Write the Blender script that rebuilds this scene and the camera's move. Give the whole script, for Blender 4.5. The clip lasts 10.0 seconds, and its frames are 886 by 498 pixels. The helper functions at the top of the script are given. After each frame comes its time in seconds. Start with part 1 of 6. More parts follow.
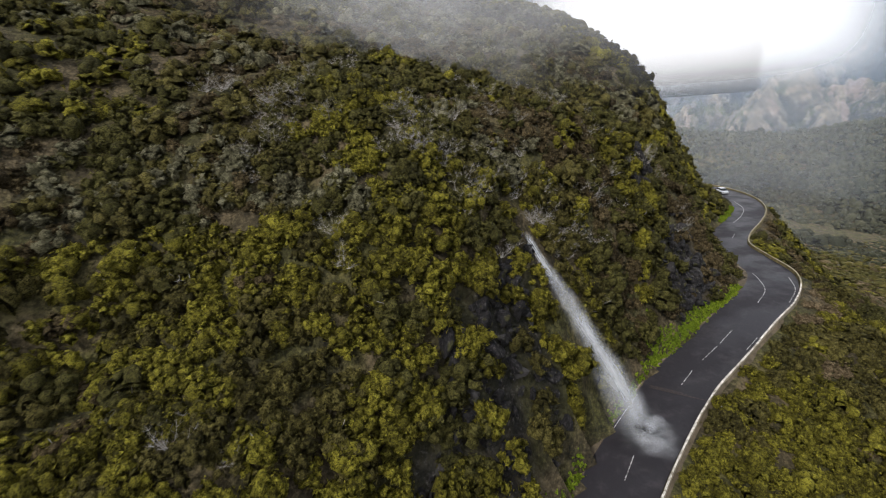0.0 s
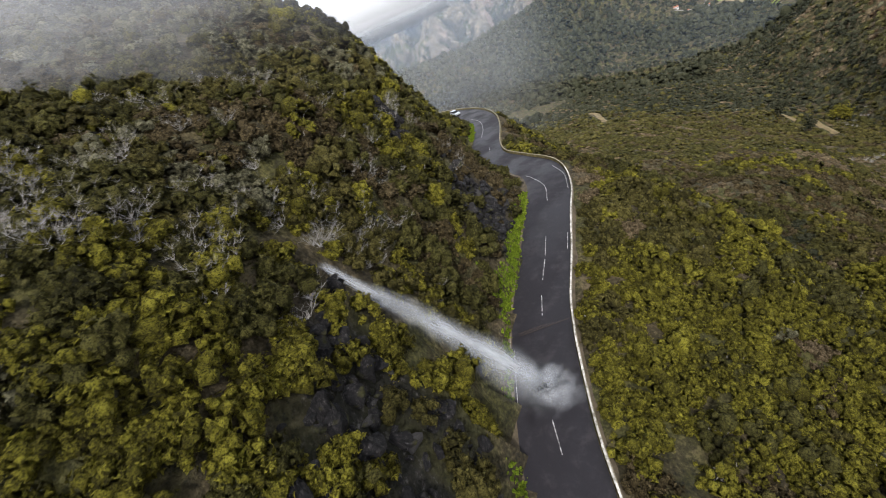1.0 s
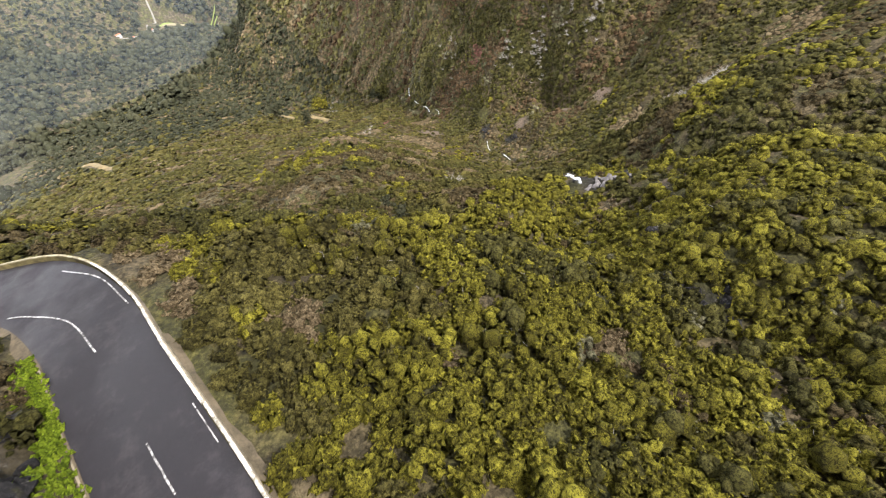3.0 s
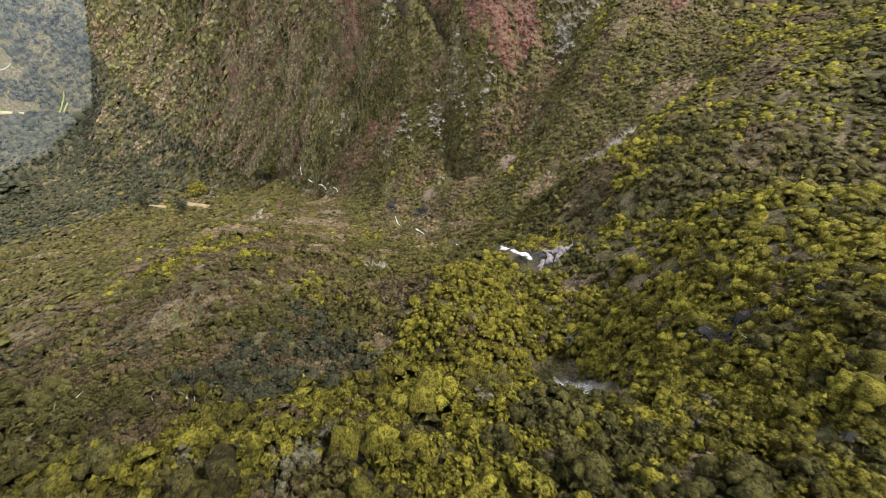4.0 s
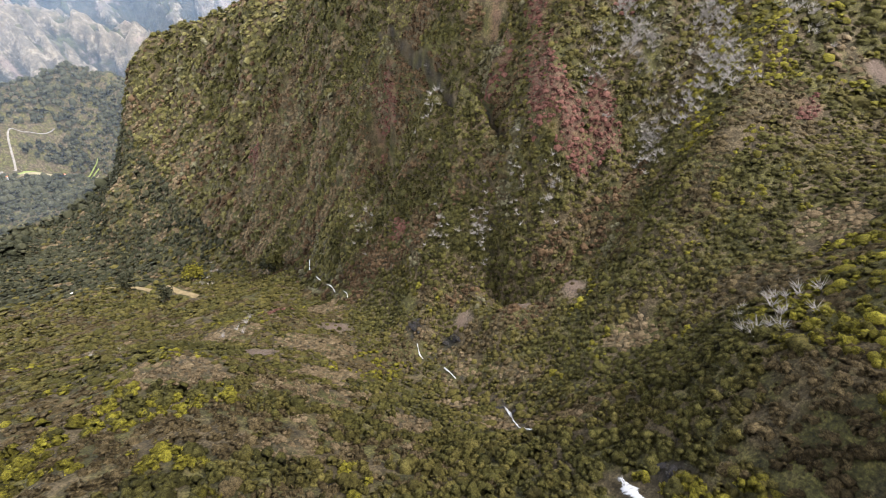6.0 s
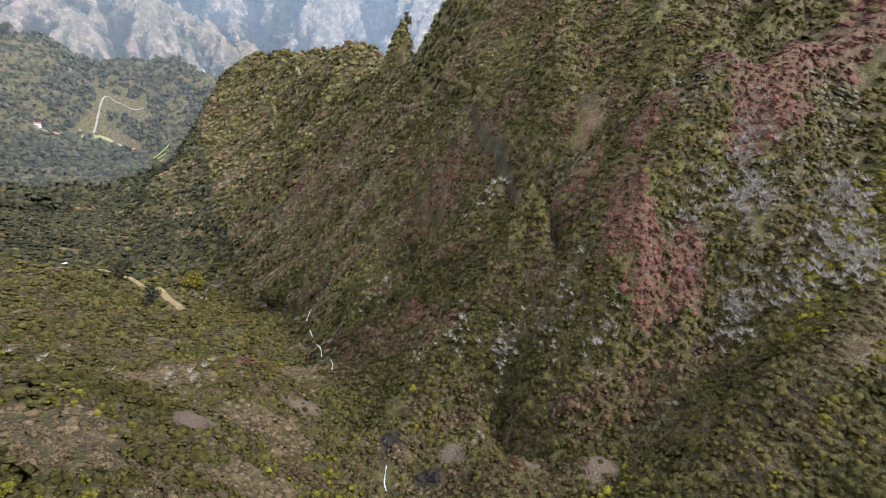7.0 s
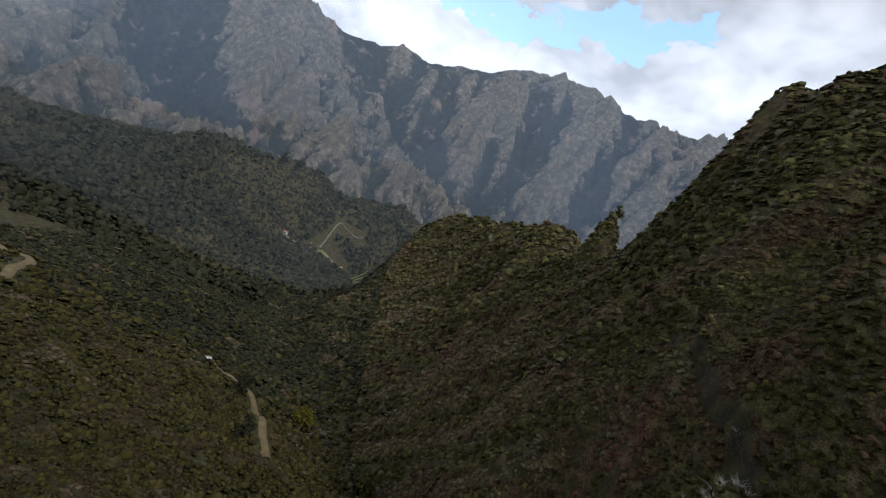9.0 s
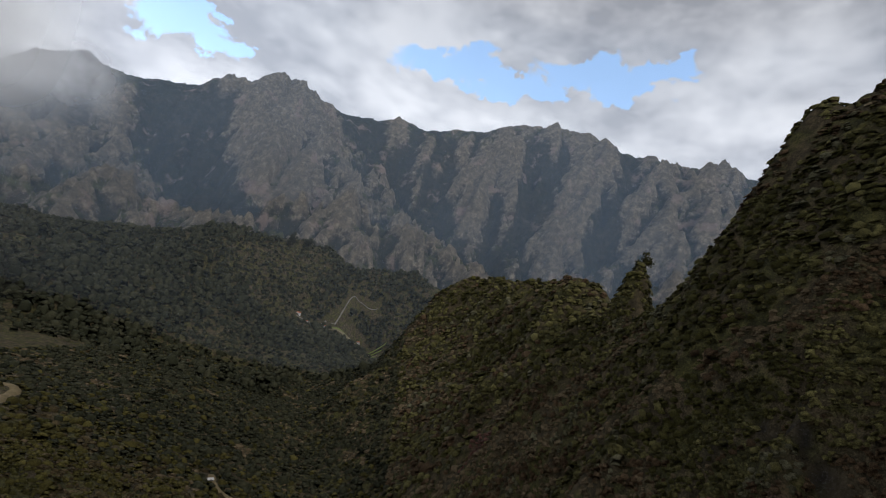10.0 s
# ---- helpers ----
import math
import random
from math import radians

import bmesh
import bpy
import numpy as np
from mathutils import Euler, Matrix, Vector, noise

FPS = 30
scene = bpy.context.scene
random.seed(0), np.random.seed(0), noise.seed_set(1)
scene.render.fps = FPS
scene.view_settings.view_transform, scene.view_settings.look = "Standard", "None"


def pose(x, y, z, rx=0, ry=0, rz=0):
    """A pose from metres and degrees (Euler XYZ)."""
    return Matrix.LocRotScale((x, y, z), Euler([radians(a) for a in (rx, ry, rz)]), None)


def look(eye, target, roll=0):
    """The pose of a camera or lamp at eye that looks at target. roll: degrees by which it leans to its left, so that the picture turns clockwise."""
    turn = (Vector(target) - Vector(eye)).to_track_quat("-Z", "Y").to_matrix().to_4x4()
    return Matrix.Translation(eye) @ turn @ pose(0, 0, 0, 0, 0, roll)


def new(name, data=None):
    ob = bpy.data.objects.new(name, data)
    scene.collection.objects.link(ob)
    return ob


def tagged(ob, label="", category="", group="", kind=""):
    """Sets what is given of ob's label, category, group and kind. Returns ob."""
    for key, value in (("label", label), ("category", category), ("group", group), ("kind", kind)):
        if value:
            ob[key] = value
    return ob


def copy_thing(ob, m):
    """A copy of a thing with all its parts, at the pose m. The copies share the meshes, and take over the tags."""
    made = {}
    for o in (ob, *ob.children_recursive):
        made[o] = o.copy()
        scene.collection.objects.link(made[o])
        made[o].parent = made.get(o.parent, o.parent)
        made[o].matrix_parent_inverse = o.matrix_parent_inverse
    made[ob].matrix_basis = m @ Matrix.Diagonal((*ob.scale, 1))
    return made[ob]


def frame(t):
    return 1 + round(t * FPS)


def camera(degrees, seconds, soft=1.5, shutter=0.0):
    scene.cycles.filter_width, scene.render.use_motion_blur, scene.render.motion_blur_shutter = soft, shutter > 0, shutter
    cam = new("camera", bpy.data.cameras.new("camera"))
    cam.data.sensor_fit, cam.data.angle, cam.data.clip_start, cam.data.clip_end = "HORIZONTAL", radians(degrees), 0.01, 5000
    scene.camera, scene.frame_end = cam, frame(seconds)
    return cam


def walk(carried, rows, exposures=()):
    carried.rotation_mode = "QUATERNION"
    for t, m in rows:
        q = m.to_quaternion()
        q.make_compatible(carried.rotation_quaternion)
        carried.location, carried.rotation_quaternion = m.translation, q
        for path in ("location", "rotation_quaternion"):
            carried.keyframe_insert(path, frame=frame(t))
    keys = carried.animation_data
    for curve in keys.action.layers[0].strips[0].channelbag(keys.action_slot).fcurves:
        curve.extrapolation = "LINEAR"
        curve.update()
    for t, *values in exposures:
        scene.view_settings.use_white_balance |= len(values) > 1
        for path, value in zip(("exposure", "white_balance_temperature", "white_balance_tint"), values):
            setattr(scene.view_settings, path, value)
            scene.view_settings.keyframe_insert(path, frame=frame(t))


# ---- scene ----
PATH = [
    (0.0, look((23.52, -27.69, 31.32), (6.02, -20.01, 25.43), -4.45)),
    (0.5, look((18.69, -24.67, 31.24), (3.75, -13.33, 24.32), -14.39)),
    (1.0, look((14.22, -20.80, 30.85), (2.75, -7.01, 22.00), -24.20)),
    (1.5, look((10.55, -15.83, 29.59), (3.10, -0.78, 18.72), -29.28)),
    (2.0, look((7.89, -9.76, 27.67), (4.70, 5.47, 15.10), -28.92)),
    (2.5, look((6.30, -2.62, 25.11), (7.17, 12.06, 11.55), -25.10)),
    (3.0, look((5.96, 5.43, 21.71), (10.41, 18.95, 7.66), -20.96)),
    (3.2, look((6.24, 8.88, 20.22), (12.12, 21.83, 6.17), -18.35)),
    (4.3, look((12.16, 29.15, 12.06), (22.29, 41.28, -0.20), -14.57)),
    (4.5, look((13.91, 32.77, 10.62), (24.28, 45.02, -1.31), -14.95)),
    (5.0, look((19.33, 42.39, 7.17), (30.16, 55.02, -3.93), -14.75)),
    (5.2, look((21.81, 46.23, 5.88), (32.71, 59.03, -4.96), -14.58)),
    (6.3, look((36.75, 67.30, 0.54), (48.08, 81.33, -8.11), -4.05)),
    (6.5, look((39.56, 71.09, -0.24), (50.95, 85.48, -8.18), -0.69)),
    (7.0, look((46.67, 80.74, -1.73), (57.83, 96.06, -8.11), 8.42)),
    (7.5, look((53.50, 90.89, -2.29), (63.79, 107.29, -7.32), 16.45)),
    (8.0, look((59.20, 101.73, -1.85), (67.77, 119.37, -5.79), 21.05)),
    (8.5, look((63.54, 112.80, -0.31), (69.47, 131.70, -3.09), 22.35)),
    (9.0, look((66.37, 123.82, 2.19), (69.81, 143.48, 1.03), 21.16)),
    (9.5, look((68.02, 134.31, 5.62), (70.63, 154.14, 5.53), 17.55)),
    (10.0, look((69.09, 144.70, 9.56), (71.12, 164.56, 10.73), 14.25)),
]
cam = camera(90.27, 10.0, soft=1.0, shutter=0.08)
EXPOSURES = [(0.0, 1.35, 6100, 12), (0.5, 1.4, 6050, 12), (1.0, 1.55, 6000, 12), (1.5, 1.8, 6050, 12), (2.0, 2.0, 6150, 12), (2.5, 2.3, 6200, 12), (3.0, 2.55, 6300, 12), (4.5, 2.55, 6250, 14), (6.0, 2.4, 6150, 15), (7.0, 2.2, 5900, 15), (8.0, 1.85, 5600, 13), (8.5, 1.05, 5500, 11), (9.0, 0.15, 5800, 11), (10.0, -0.3, 6050, 12)]
walk(cam, PATH, EXPOSURES)

# ---- light: bright overcast with gaps, the sun behind cloud ----
SUN_AZ, SUN_EL = 150.0, 44.0          # clockwise from +y, and above the horizon
world = bpy.data.worlds.new("sky")
scene.world = world
world.use_nodes = True
wn, wl = world.node_tree.nodes, world.node_tree.links
wn.clear()


def wnode(kind, **settings):
    n = wn.new(kind)
    for k, v in settings.items():
        n.inputs[k].default_value = v
    return n


def build_world():
    out = wn.new("ShaderNodeOutputWorld")
    bg = wn.new("ShaderNodeBackground")
    sky = wn.new("ShaderNodeTexSky")
    sky.sky_type = 'NISHITA'
    sky.sun_disc = False
    sky.sun_elevation, sky.sun_rotation = radians(SUN_EL), radians(SUN_AZ)
    sky.altitude = 1000
    dim = wn.new("ShaderNodeVectorMath")
    dim.operation = 'MULTIPLY'
    dim.inputs[1].default_value = (0.5, 0.46, 0.39)
    wl.new(sky.outputs[0], dim.inputs[0])
    # cloud deck: the direction laid onto a high level sheet
    tc = wn.new("ShaderNodeTexCoord")
    sep = wn.new("ShaderNodeSeparateXYZ")
    wl.new(tc.outputs["Generated"], sep.inputs[0])

    def m(op, a, b=None):
        n = wn.new("ShaderNodeMath")
        n.operation = op
        for i, v in enumerate((a, b)):
            if v is None:
                continue
            if isinstance(v, (int, float)):
                n.inputs[i].default_value = v
            else:
                wl.new(v, n.inputs[i])
        return n.outputs[0]

    up = m('ADD', m('MAXIMUM', sep.outputs[2], 0.0), 0.22)
    flat = wn.new("ShaderNodeCombineXYZ")
    wl.new(m('DIVIDE', sep.outputs[0], up), flat.inputs[0])
    wl.new(m('DIVIDE', sep.outputs[1], up), flat.inputs[1])
    puff = wn.new("ShaderNodeMapping")
    puff.inputs["Scale"].default_value = (1.0, 1.0, 1.9)
    wl.new(tc.outputs["Generated"], puff.inputs["Vector"])
    big = wnode("ShaderNodeTexNoise", Scale=2.1, Detail=7.0, Roughness=0.55)
    wl.new(flat.outputs[0], big.inputs["Vector"])
    soft = wnode("ShaderNodeTexNoise", Scale=5.0, Detail=6.0, Roughness=0.55)
    wl.new(puff.outputs[0], soft.inputs["Vector"])

    crisp = wnode("ShaderNodeTexNoise", Scale=13.0, Detail=7.0, Roughness=0.62)
    wl.new(puff.outputs[0], crisp.inputs["Vector"])

    edge = wnode("ShaderNodeTexNoise", Scale=9.0, Detail=7.0, Roughness=0.6)
    wl.new(tc.outputs["Generated"], edge.inputs["Vector"])

    # broken cloud: two gaps of blue over the far ridge
    def gap(az, el, wide, tall):
        a = radians(az)
        # angles across and up from the middle of the gap
        across = m('ADD', m('ADD', m('MULTIPLY', sep.outputs[0], math.cos(a)), m('MULTIPLY', sep.outputs[1], -math.sin(a))), m('MULTIPLY', m('SUBTRACT', crisp.outputs[0], 0.5), 0.22))
        rise = m('ADD', m('SUBTRACT', sep.outputs[2], math.sin(radians(el))), m('MULTIPLY', m('SUBTRACT', edge.outputs[0], 0.5), 0.16))
        d = m('ADD', m('POWER', m('ABSOLUTE', m('DIVIDE', across, wide)), 2.0), m('POWER', m('ABSOLUTE', m('DIVIDE', rise, tall)), 2.0))
        ahead = m('GREATER_THAN', m('ADD', m('MULTIPLY', sep.outputs[0], math.sin(a)), m('MULTIPLY', sep.outputs[1], math.cos(a))), 0.0)
        return m('MULTIPLY', m('MAXIMUM', m('SUBTRACT', 1.0, d), 0.0), ahead)

    gaps = m('ADD', gap(-29, 18.7, 0.12, 0.045), m('ADD', gap(3, 25.2, 0.22, 0.05), gap(22, 28.2, 0.2, 0.045)))
    cover = m('SUBTRACT', m('ADD', m('MULTIPLY', big.outputs[0], 1.7), m('SUBTRACT', m('ADD', m('MULTIPLY', soft.outputs[0], 1.8), m('MULTIPLY', crisp.outputs[0], 2.6)), 1.65)), m('MULTIPLY', gaps, 1.9))
    mask = wn.new("ShaderNodeMapRange")
    mask.inputs["From Min"].default_value, mask.inputs["From Max"].default_value = 0.3, 0.72
    mask.interpolation_type = 'SMOOTHSTEP'
    wl.new(cover, mask.inputs["Value"])
    ramp = wn.new("ShaderNodeValToRGB")
    ramp.color_ramp.elements[0].position, ramp.color_ramp.elements[0].color = 0.4, (0.78, 0.79, 0.82, 1)
    ramp.color_ramp.elements[1].position, ramp.color_ramp.elements[1].color = 0.62, (1.45, 1.44, 1.42, 1)
    wl.new(m('ADD', m('MULTIPLY', soft.outputs[0], 0.75), m('MULTIPLY', crisp.outputs[0], 0.25)), ramp.inputs[0])
    # sunlit cloud low in the sky is brighter than the grey bases overhead
    halo = m('ADD', 0.3, m('MULTIPLY', m('POWER', m('SUBTRACT', 1.0, m('MAXIMUM', sep.outputs[2], 0.0)), 2.0), 1.3))
    lit = wn.new("ShaderNodeVectorMath")
    lit.operation = 'SCALE'
    wl.new(ramp.outputs[0], lit.inputs[0])
    wl.new(halo, lit.inputs["Scale"])
    mix = wn.new("ShaderNodeMix")
    mix.data_type = 'RGBA'
    wl.new(mask.outputs[0], mix.inputs["Factor"])
    wl.new(dim.outputs[0], mix.inputs["A"])
    wl.new(lit.outputs[0], mix.inputs["B"])
    wl.new(mix.outputs["Result"], bg.inputs["Color"])
    bg.inputs["Strength"].default_value = 1.0
    wl.new(bg.outputs[0], out.inputs[0])


build_world()
sun = new("sun", bpy.data.lights.new("sun", 'SUN'))
sun.data.energy, sun.data.angle, sun.data.color = 1.6, radians(6), (1.0, 0.94, 0.85)
sun.matrix_world = look((300 * math.sin(radians(SUN_AZ)), 300 * math.cos(radians(SUN_AZ)), 300 * math.tan(radians(SUN_EL))), (0, 0, 0))

# ---- materials ----
class Nodes:
    """A short hand for node materials."""

    def __init__(self, name):
        self.mat = bpy.data.materials.new(name)
        self.mat.use_nodes = True
        self.t = self.mat.node_tree
        self.n, self.l = self.t.nodes, self.t.links
        self.bsdf = self.n["Principled BSDF"]
        self.bsdf.inputs["Specular IOR Level"].default_value = 0.25

    def node(self, kind, **links):
        x = self.n.new(kind)
        for k, v in links.items():
            self.put(x, k.replace("_", " "), v)
        return x

    def put(self, x, key, v):
        s = x.inputs[key]
        if hasattr(v, "is_linked"):
            self.l.new(v, s)
        else:
            s.default_value = v

    def math(self, op, a, b=0.0):
        x = self.n.new("ShaderNodeMath")
        x.operation = op
        self.put(x, 0, a)
        self.put(x, 1, b)
        return x.outputs[0]

    def noise(self, scale, detail=4.0, rough=0.55, vec=None, out=0):
        x = self.node("ShaderNodeTexNoise", Scale=scale, Detail=detail, Roughness=rough)
        self.l.new(vec if vec is not None else self.place(), x.inputs["Vector"])
        return x.outputs[out]

    def place(self):
        return self.node("ShaderNodeTexCoord").outputs["Object"]

    def ramp(self, fac, stops):
        x = self.n.new("ShaderNodeValToRGB")
        e = x.color_ramp.elements
        while len(e) < len(stops):
            e.new(0.5)
        for k, (p, c) in zip(e, stops):
            k.position, k.color = p, (*c, 1)
        self.put(x, 0, fac)
        return x.outputs[0]

    def mix(self, fac, a, b, blend='MIX'):
        x = self.n.new("ShaderNodeMix")
        x.data_type, x.blend_type = 'RGBA', blend
        self.put(x, "Factor", fac)
        for k, v in (("A", a), ("B", b)):
            if isinstance(v, tuple) and len(v) == 3:
                v = (*v, 1)
            s = next(i for i in x.inputs if i.name == k and i.type == 'RGBA')
            self.put2(s, v)
        return next(o for o in x.outputs if o.type == 'RGBA')

    def put2(self, s, v):
        if hasattr(v, "is_linked"):
            self.l.new(v, s)
        else:
            s.default_value = v

    def range(self, v, a, b, c=0.0, d=1.0):
        x = self.n.new("ShaderNodeMapRange")
        x.interpolation_type = 'SMOOTHSTEP'
        for k, w in (("Value", v), ("From Min", a), ("From Max", b), ("To Min", c), ("To Max", d)):
            self.put(x, k, w)
        return x.outputs[0]

    def bump(self, height, strength=0.5, distance=0.1):
        x = self.node("ShaderNodeBump", Strength=strength, Distance=distance, Height=height)
        self.l.new(x.outputs[0], self.bsdf.inputs["Normal"])

    def colour(self, c, rough=0.8):
        self.put(self.bsdf, "Base Color", c if hasattr(c, "is_linked") else (*c, 1))
        self.put(self.bsdf, "Roughness", rough)
        return self.mat


def foliage(name, dark, mid, light, scale=0.09, leaf=0.35):
    """Leaves: tone by the shrub ('tone' of the mesh, which also shades each clump), by the tuft and by broad patches.
    """
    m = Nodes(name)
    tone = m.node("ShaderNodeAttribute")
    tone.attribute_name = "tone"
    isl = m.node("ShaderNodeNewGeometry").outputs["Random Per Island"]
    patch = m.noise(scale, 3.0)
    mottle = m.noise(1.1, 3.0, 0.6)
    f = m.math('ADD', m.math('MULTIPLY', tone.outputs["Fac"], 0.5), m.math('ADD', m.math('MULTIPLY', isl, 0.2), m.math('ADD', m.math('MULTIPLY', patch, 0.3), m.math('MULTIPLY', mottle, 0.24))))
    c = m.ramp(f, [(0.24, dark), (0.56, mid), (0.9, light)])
    # near-black shade between leaves and light tips, painted in by noise
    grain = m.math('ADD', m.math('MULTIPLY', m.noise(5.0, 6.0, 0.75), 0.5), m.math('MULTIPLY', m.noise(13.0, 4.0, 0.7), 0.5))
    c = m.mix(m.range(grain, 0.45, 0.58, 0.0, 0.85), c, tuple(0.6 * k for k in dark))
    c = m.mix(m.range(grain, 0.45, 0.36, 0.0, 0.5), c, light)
    m.bsdf.inputs["Specular IOR Level"].default_value = 0.1
    m.colour(c, 0.7)
    m.bump(m.noise(9.0, 6.0, 0.75), 1.0, 0.35)
    leafy = m.node("ShaderNodeBsdfTranslucent", Color=c)
    both = m.n.new("ShaderNodeMixShader")
    both.inputs[0].default_value = leaf * 0.5
    m.l.new(m.bsdf.outputs[0], both.inputs[1])
    m.l.new(leafy.outputs[0], both.inputs[2])
    m.l.new(both.outputs[0], m.n["Material Output"].inputs[0])
    return m.mat


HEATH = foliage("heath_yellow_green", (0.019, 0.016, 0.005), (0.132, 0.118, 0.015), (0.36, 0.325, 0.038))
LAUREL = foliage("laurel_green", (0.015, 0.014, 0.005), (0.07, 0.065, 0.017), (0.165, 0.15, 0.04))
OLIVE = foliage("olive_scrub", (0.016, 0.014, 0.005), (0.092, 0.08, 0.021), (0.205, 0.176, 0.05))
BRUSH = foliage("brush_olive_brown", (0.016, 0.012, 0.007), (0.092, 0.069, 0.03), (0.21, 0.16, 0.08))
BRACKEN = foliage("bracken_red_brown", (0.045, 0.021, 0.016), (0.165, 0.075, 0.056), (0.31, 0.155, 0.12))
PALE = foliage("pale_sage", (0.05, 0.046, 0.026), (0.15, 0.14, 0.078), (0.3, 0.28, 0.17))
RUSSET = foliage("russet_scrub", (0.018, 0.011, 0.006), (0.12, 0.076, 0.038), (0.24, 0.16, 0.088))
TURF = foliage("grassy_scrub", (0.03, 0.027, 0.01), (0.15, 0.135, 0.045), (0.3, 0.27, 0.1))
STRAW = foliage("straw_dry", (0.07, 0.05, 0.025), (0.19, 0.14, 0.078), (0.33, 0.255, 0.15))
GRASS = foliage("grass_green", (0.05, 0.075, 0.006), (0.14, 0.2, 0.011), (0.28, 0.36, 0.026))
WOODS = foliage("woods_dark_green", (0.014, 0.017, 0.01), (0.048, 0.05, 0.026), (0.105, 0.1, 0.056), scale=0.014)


def dead_wood():
    m = Nodes("dead_wood_grey")
    c = m.ramp(m.noise(3.0, 4.0), [(0.3, (0.14, 0.128, 0.11)), (0.7, (0.38, 0.355, 0.32))])
    return m.colour(c, 0.85)


DEAD = dead_wood()


def ground_material():
    """Low scrub and moss over dark earth; bare rock where it is very steep."""
    m = Nodes("ground_earth_scrub")
    geo = m.node("ShaderNodeNewGeometry")
    nz = m.node("ShaderNodeSeparateXYZ", Vector=geo.outputs["Normal"]).outputs[2]
    low = m.noise(0.035, 5.0, 0.6)
    mid = m.noise(0.3, 6.0, 0.65)
    fine = m.noise(2.6, 7.0, 0.72)
    f = m.math('ADD', m.math('MULTIPLY', mid, 0.45), m.math('MULTIPLY', fine, 0.55))
    green = m.ramp(f, [(0.38, (0.01, 0.01, 0.004)), (0.5, (0.05, 0.047, 0.014)), (0.6, (0.13, 0.118, 0.034))])
    brown = m.ramp(f, [(0.38, (0.011, 0.009, 0.005)), (0.5, (0.058, 0.045, 0.022)), (0.6, (0.15, 0.115, 0.064))])
    c = m.mix(m.range(m.noise(0.09, 5.0, 0.6), 0.42, 0.58), green, brown)
    earth = m.ramp(fine, [(0.3, (0.06, 0.043, 0.034)), (0.7, (0.2, 0.148, 0.115))])
    c = m.mix(m.range(low, 0.66, 0.74, 0.0, 0.6), c, earth)

    def patch(name, top):
        at = m.node("ShaderNodeAttribute")
        at.attribute_name = name
        return m.range(m.math('ADD', at.outputs["Fac"], m.math('MULTIPLY', m.math('SUBTRACT', f, 0.5), 3.0)), 0.3, 1.0, 0.0, top)

    litter = m.ramp(fine, [(0.3, (0.05, 0.025, 0.02)), (0.7, (0.22, 0.115, 0.092))])
    c = m.mix(patch("litter", 0.5), c, litter)
    c = m.mix(patch("bare", 0.85), c, earth)
    rock = m.ramp(m.noise(1.8, 9.0, 0.75), [(0.42, (0.005, 0.005, 0.005)), (0.56, (0.02, 0.018, 0.017)), (0.68, (0.16, 0.148, 0.14))])
    steep = m.range(m.math('ADD', nz, m.math('MULTIPLY', m.noise(0.16, 5.0, 0.6), 0.5)), 0.24, 0.38, 0.8, 0.0)
    c = m.mix(m.math('MAXIMUM', steep, patch("stony", 0.9)), c, rock)
    m.bump(m.math('ADD', m.noise(0.6, 8.0, 0.65), m.math('MULTIPLY', m.noise(3.0, 6.0, 0.7), 0.4)), 1.0, 1.2)
    return m.colour(c, 0.92)


GROUND = ground_material()


def rock_material():
    m = Nodes("basalt")
    p = m.node("ShaderNodeMapping", Vector=m.place())
    p.inputs["Scale"].default_value = (6.0, 6.0, 2.4)
    c = m.ramp(m.noise(1.0, 9.0, 0.74, p.outputs[0]), [(0.38, (0.004, 0.0037, 0.004)), (0.52, (0.013, 0.0115, 0.012)), (0.61, (0.045, 0.04, 0.039)), (0.69, (0.22, 0.2, 0.19))])
    rnd = m.node("ShaderNodeObjectInfo").outputs["Random"]
    c = m.mix(m.range(rnd, 0.85, 1.0, 0.0, 0.5), c, (0.09, 0.084, 0.08))
    c = m.mix(m.range(m.noise(0.9, 4.0), 0.56, 0.66, 0.0, 0.7), c, (0.06, 0.058, 0.016))
    m.bump(m.noise(6.0, 8.0, 0.75), 1.0, 0.5)
    return m.colour(c, m.range(m.noise(0.7, 3.0), 0.35, 0.7, 0.6, 0.92))


BASALT = rock_material()


def stone_material():
    m = Nodes("stream_stone")
    c = m.ramp(m.noise(1.6, 8.0, 0.7), [(0.34, (0.05, 0.045, 0.045)), (0.52, (0.13, 0.118, 0.116)), (0.68, (0.27, 0.25, 0.245))])
    c = m.mix(m.range(m.noise(0.7, 4.0), 0.58, 0.7, 0.0, 0.6), c, (0.06, 0.055, 0.02))
    m.bump(m.noise(5.0, 8.0, 0.7), 0.8, 0.2)
    return m.colour(c, 0.8)


STONE = stone_material()


def asphalt_material():
    m = Nodes("asphalt_wet")
    m.bsdf.inputs["Specular IOR Level"].default_value = 0.2
    worn = m.noise(0.45, 9.0, 0.75)
    c = m.ramp(m.noise(30.0, 4.0, 0.8), [(0.3, (0.009, 0.008, 0.0095)), (0.7, (0.021, 0.0185, 0.0215))])
    c = m.mix(m.range(worn, 0.48, 0.68, 0.0, 0.6), c, (0.038, 0.034, 0.036))
    c = m.mix(m.range(m.noise(1.1, 9.0, 0.78), 0.57, 0.68, 0.0, 0.6), c, (0.014, 0.013, 0.014))
    c = m.mix(m.range(m.noise(2.4, 9.0, 0.8), 0.63, 0.7, 0.0, 0.5), c, (0.11, 0.1, 0.09))
    m.bump(m.noise(40.0, 4.0, 0.7), 0.3, 0.02)
    return m.colour(c, m.range(m.noise(0.18, 5.0), 0.4, 0.65, 0.5, 0.75))


ASPHALT = asphalt_material()


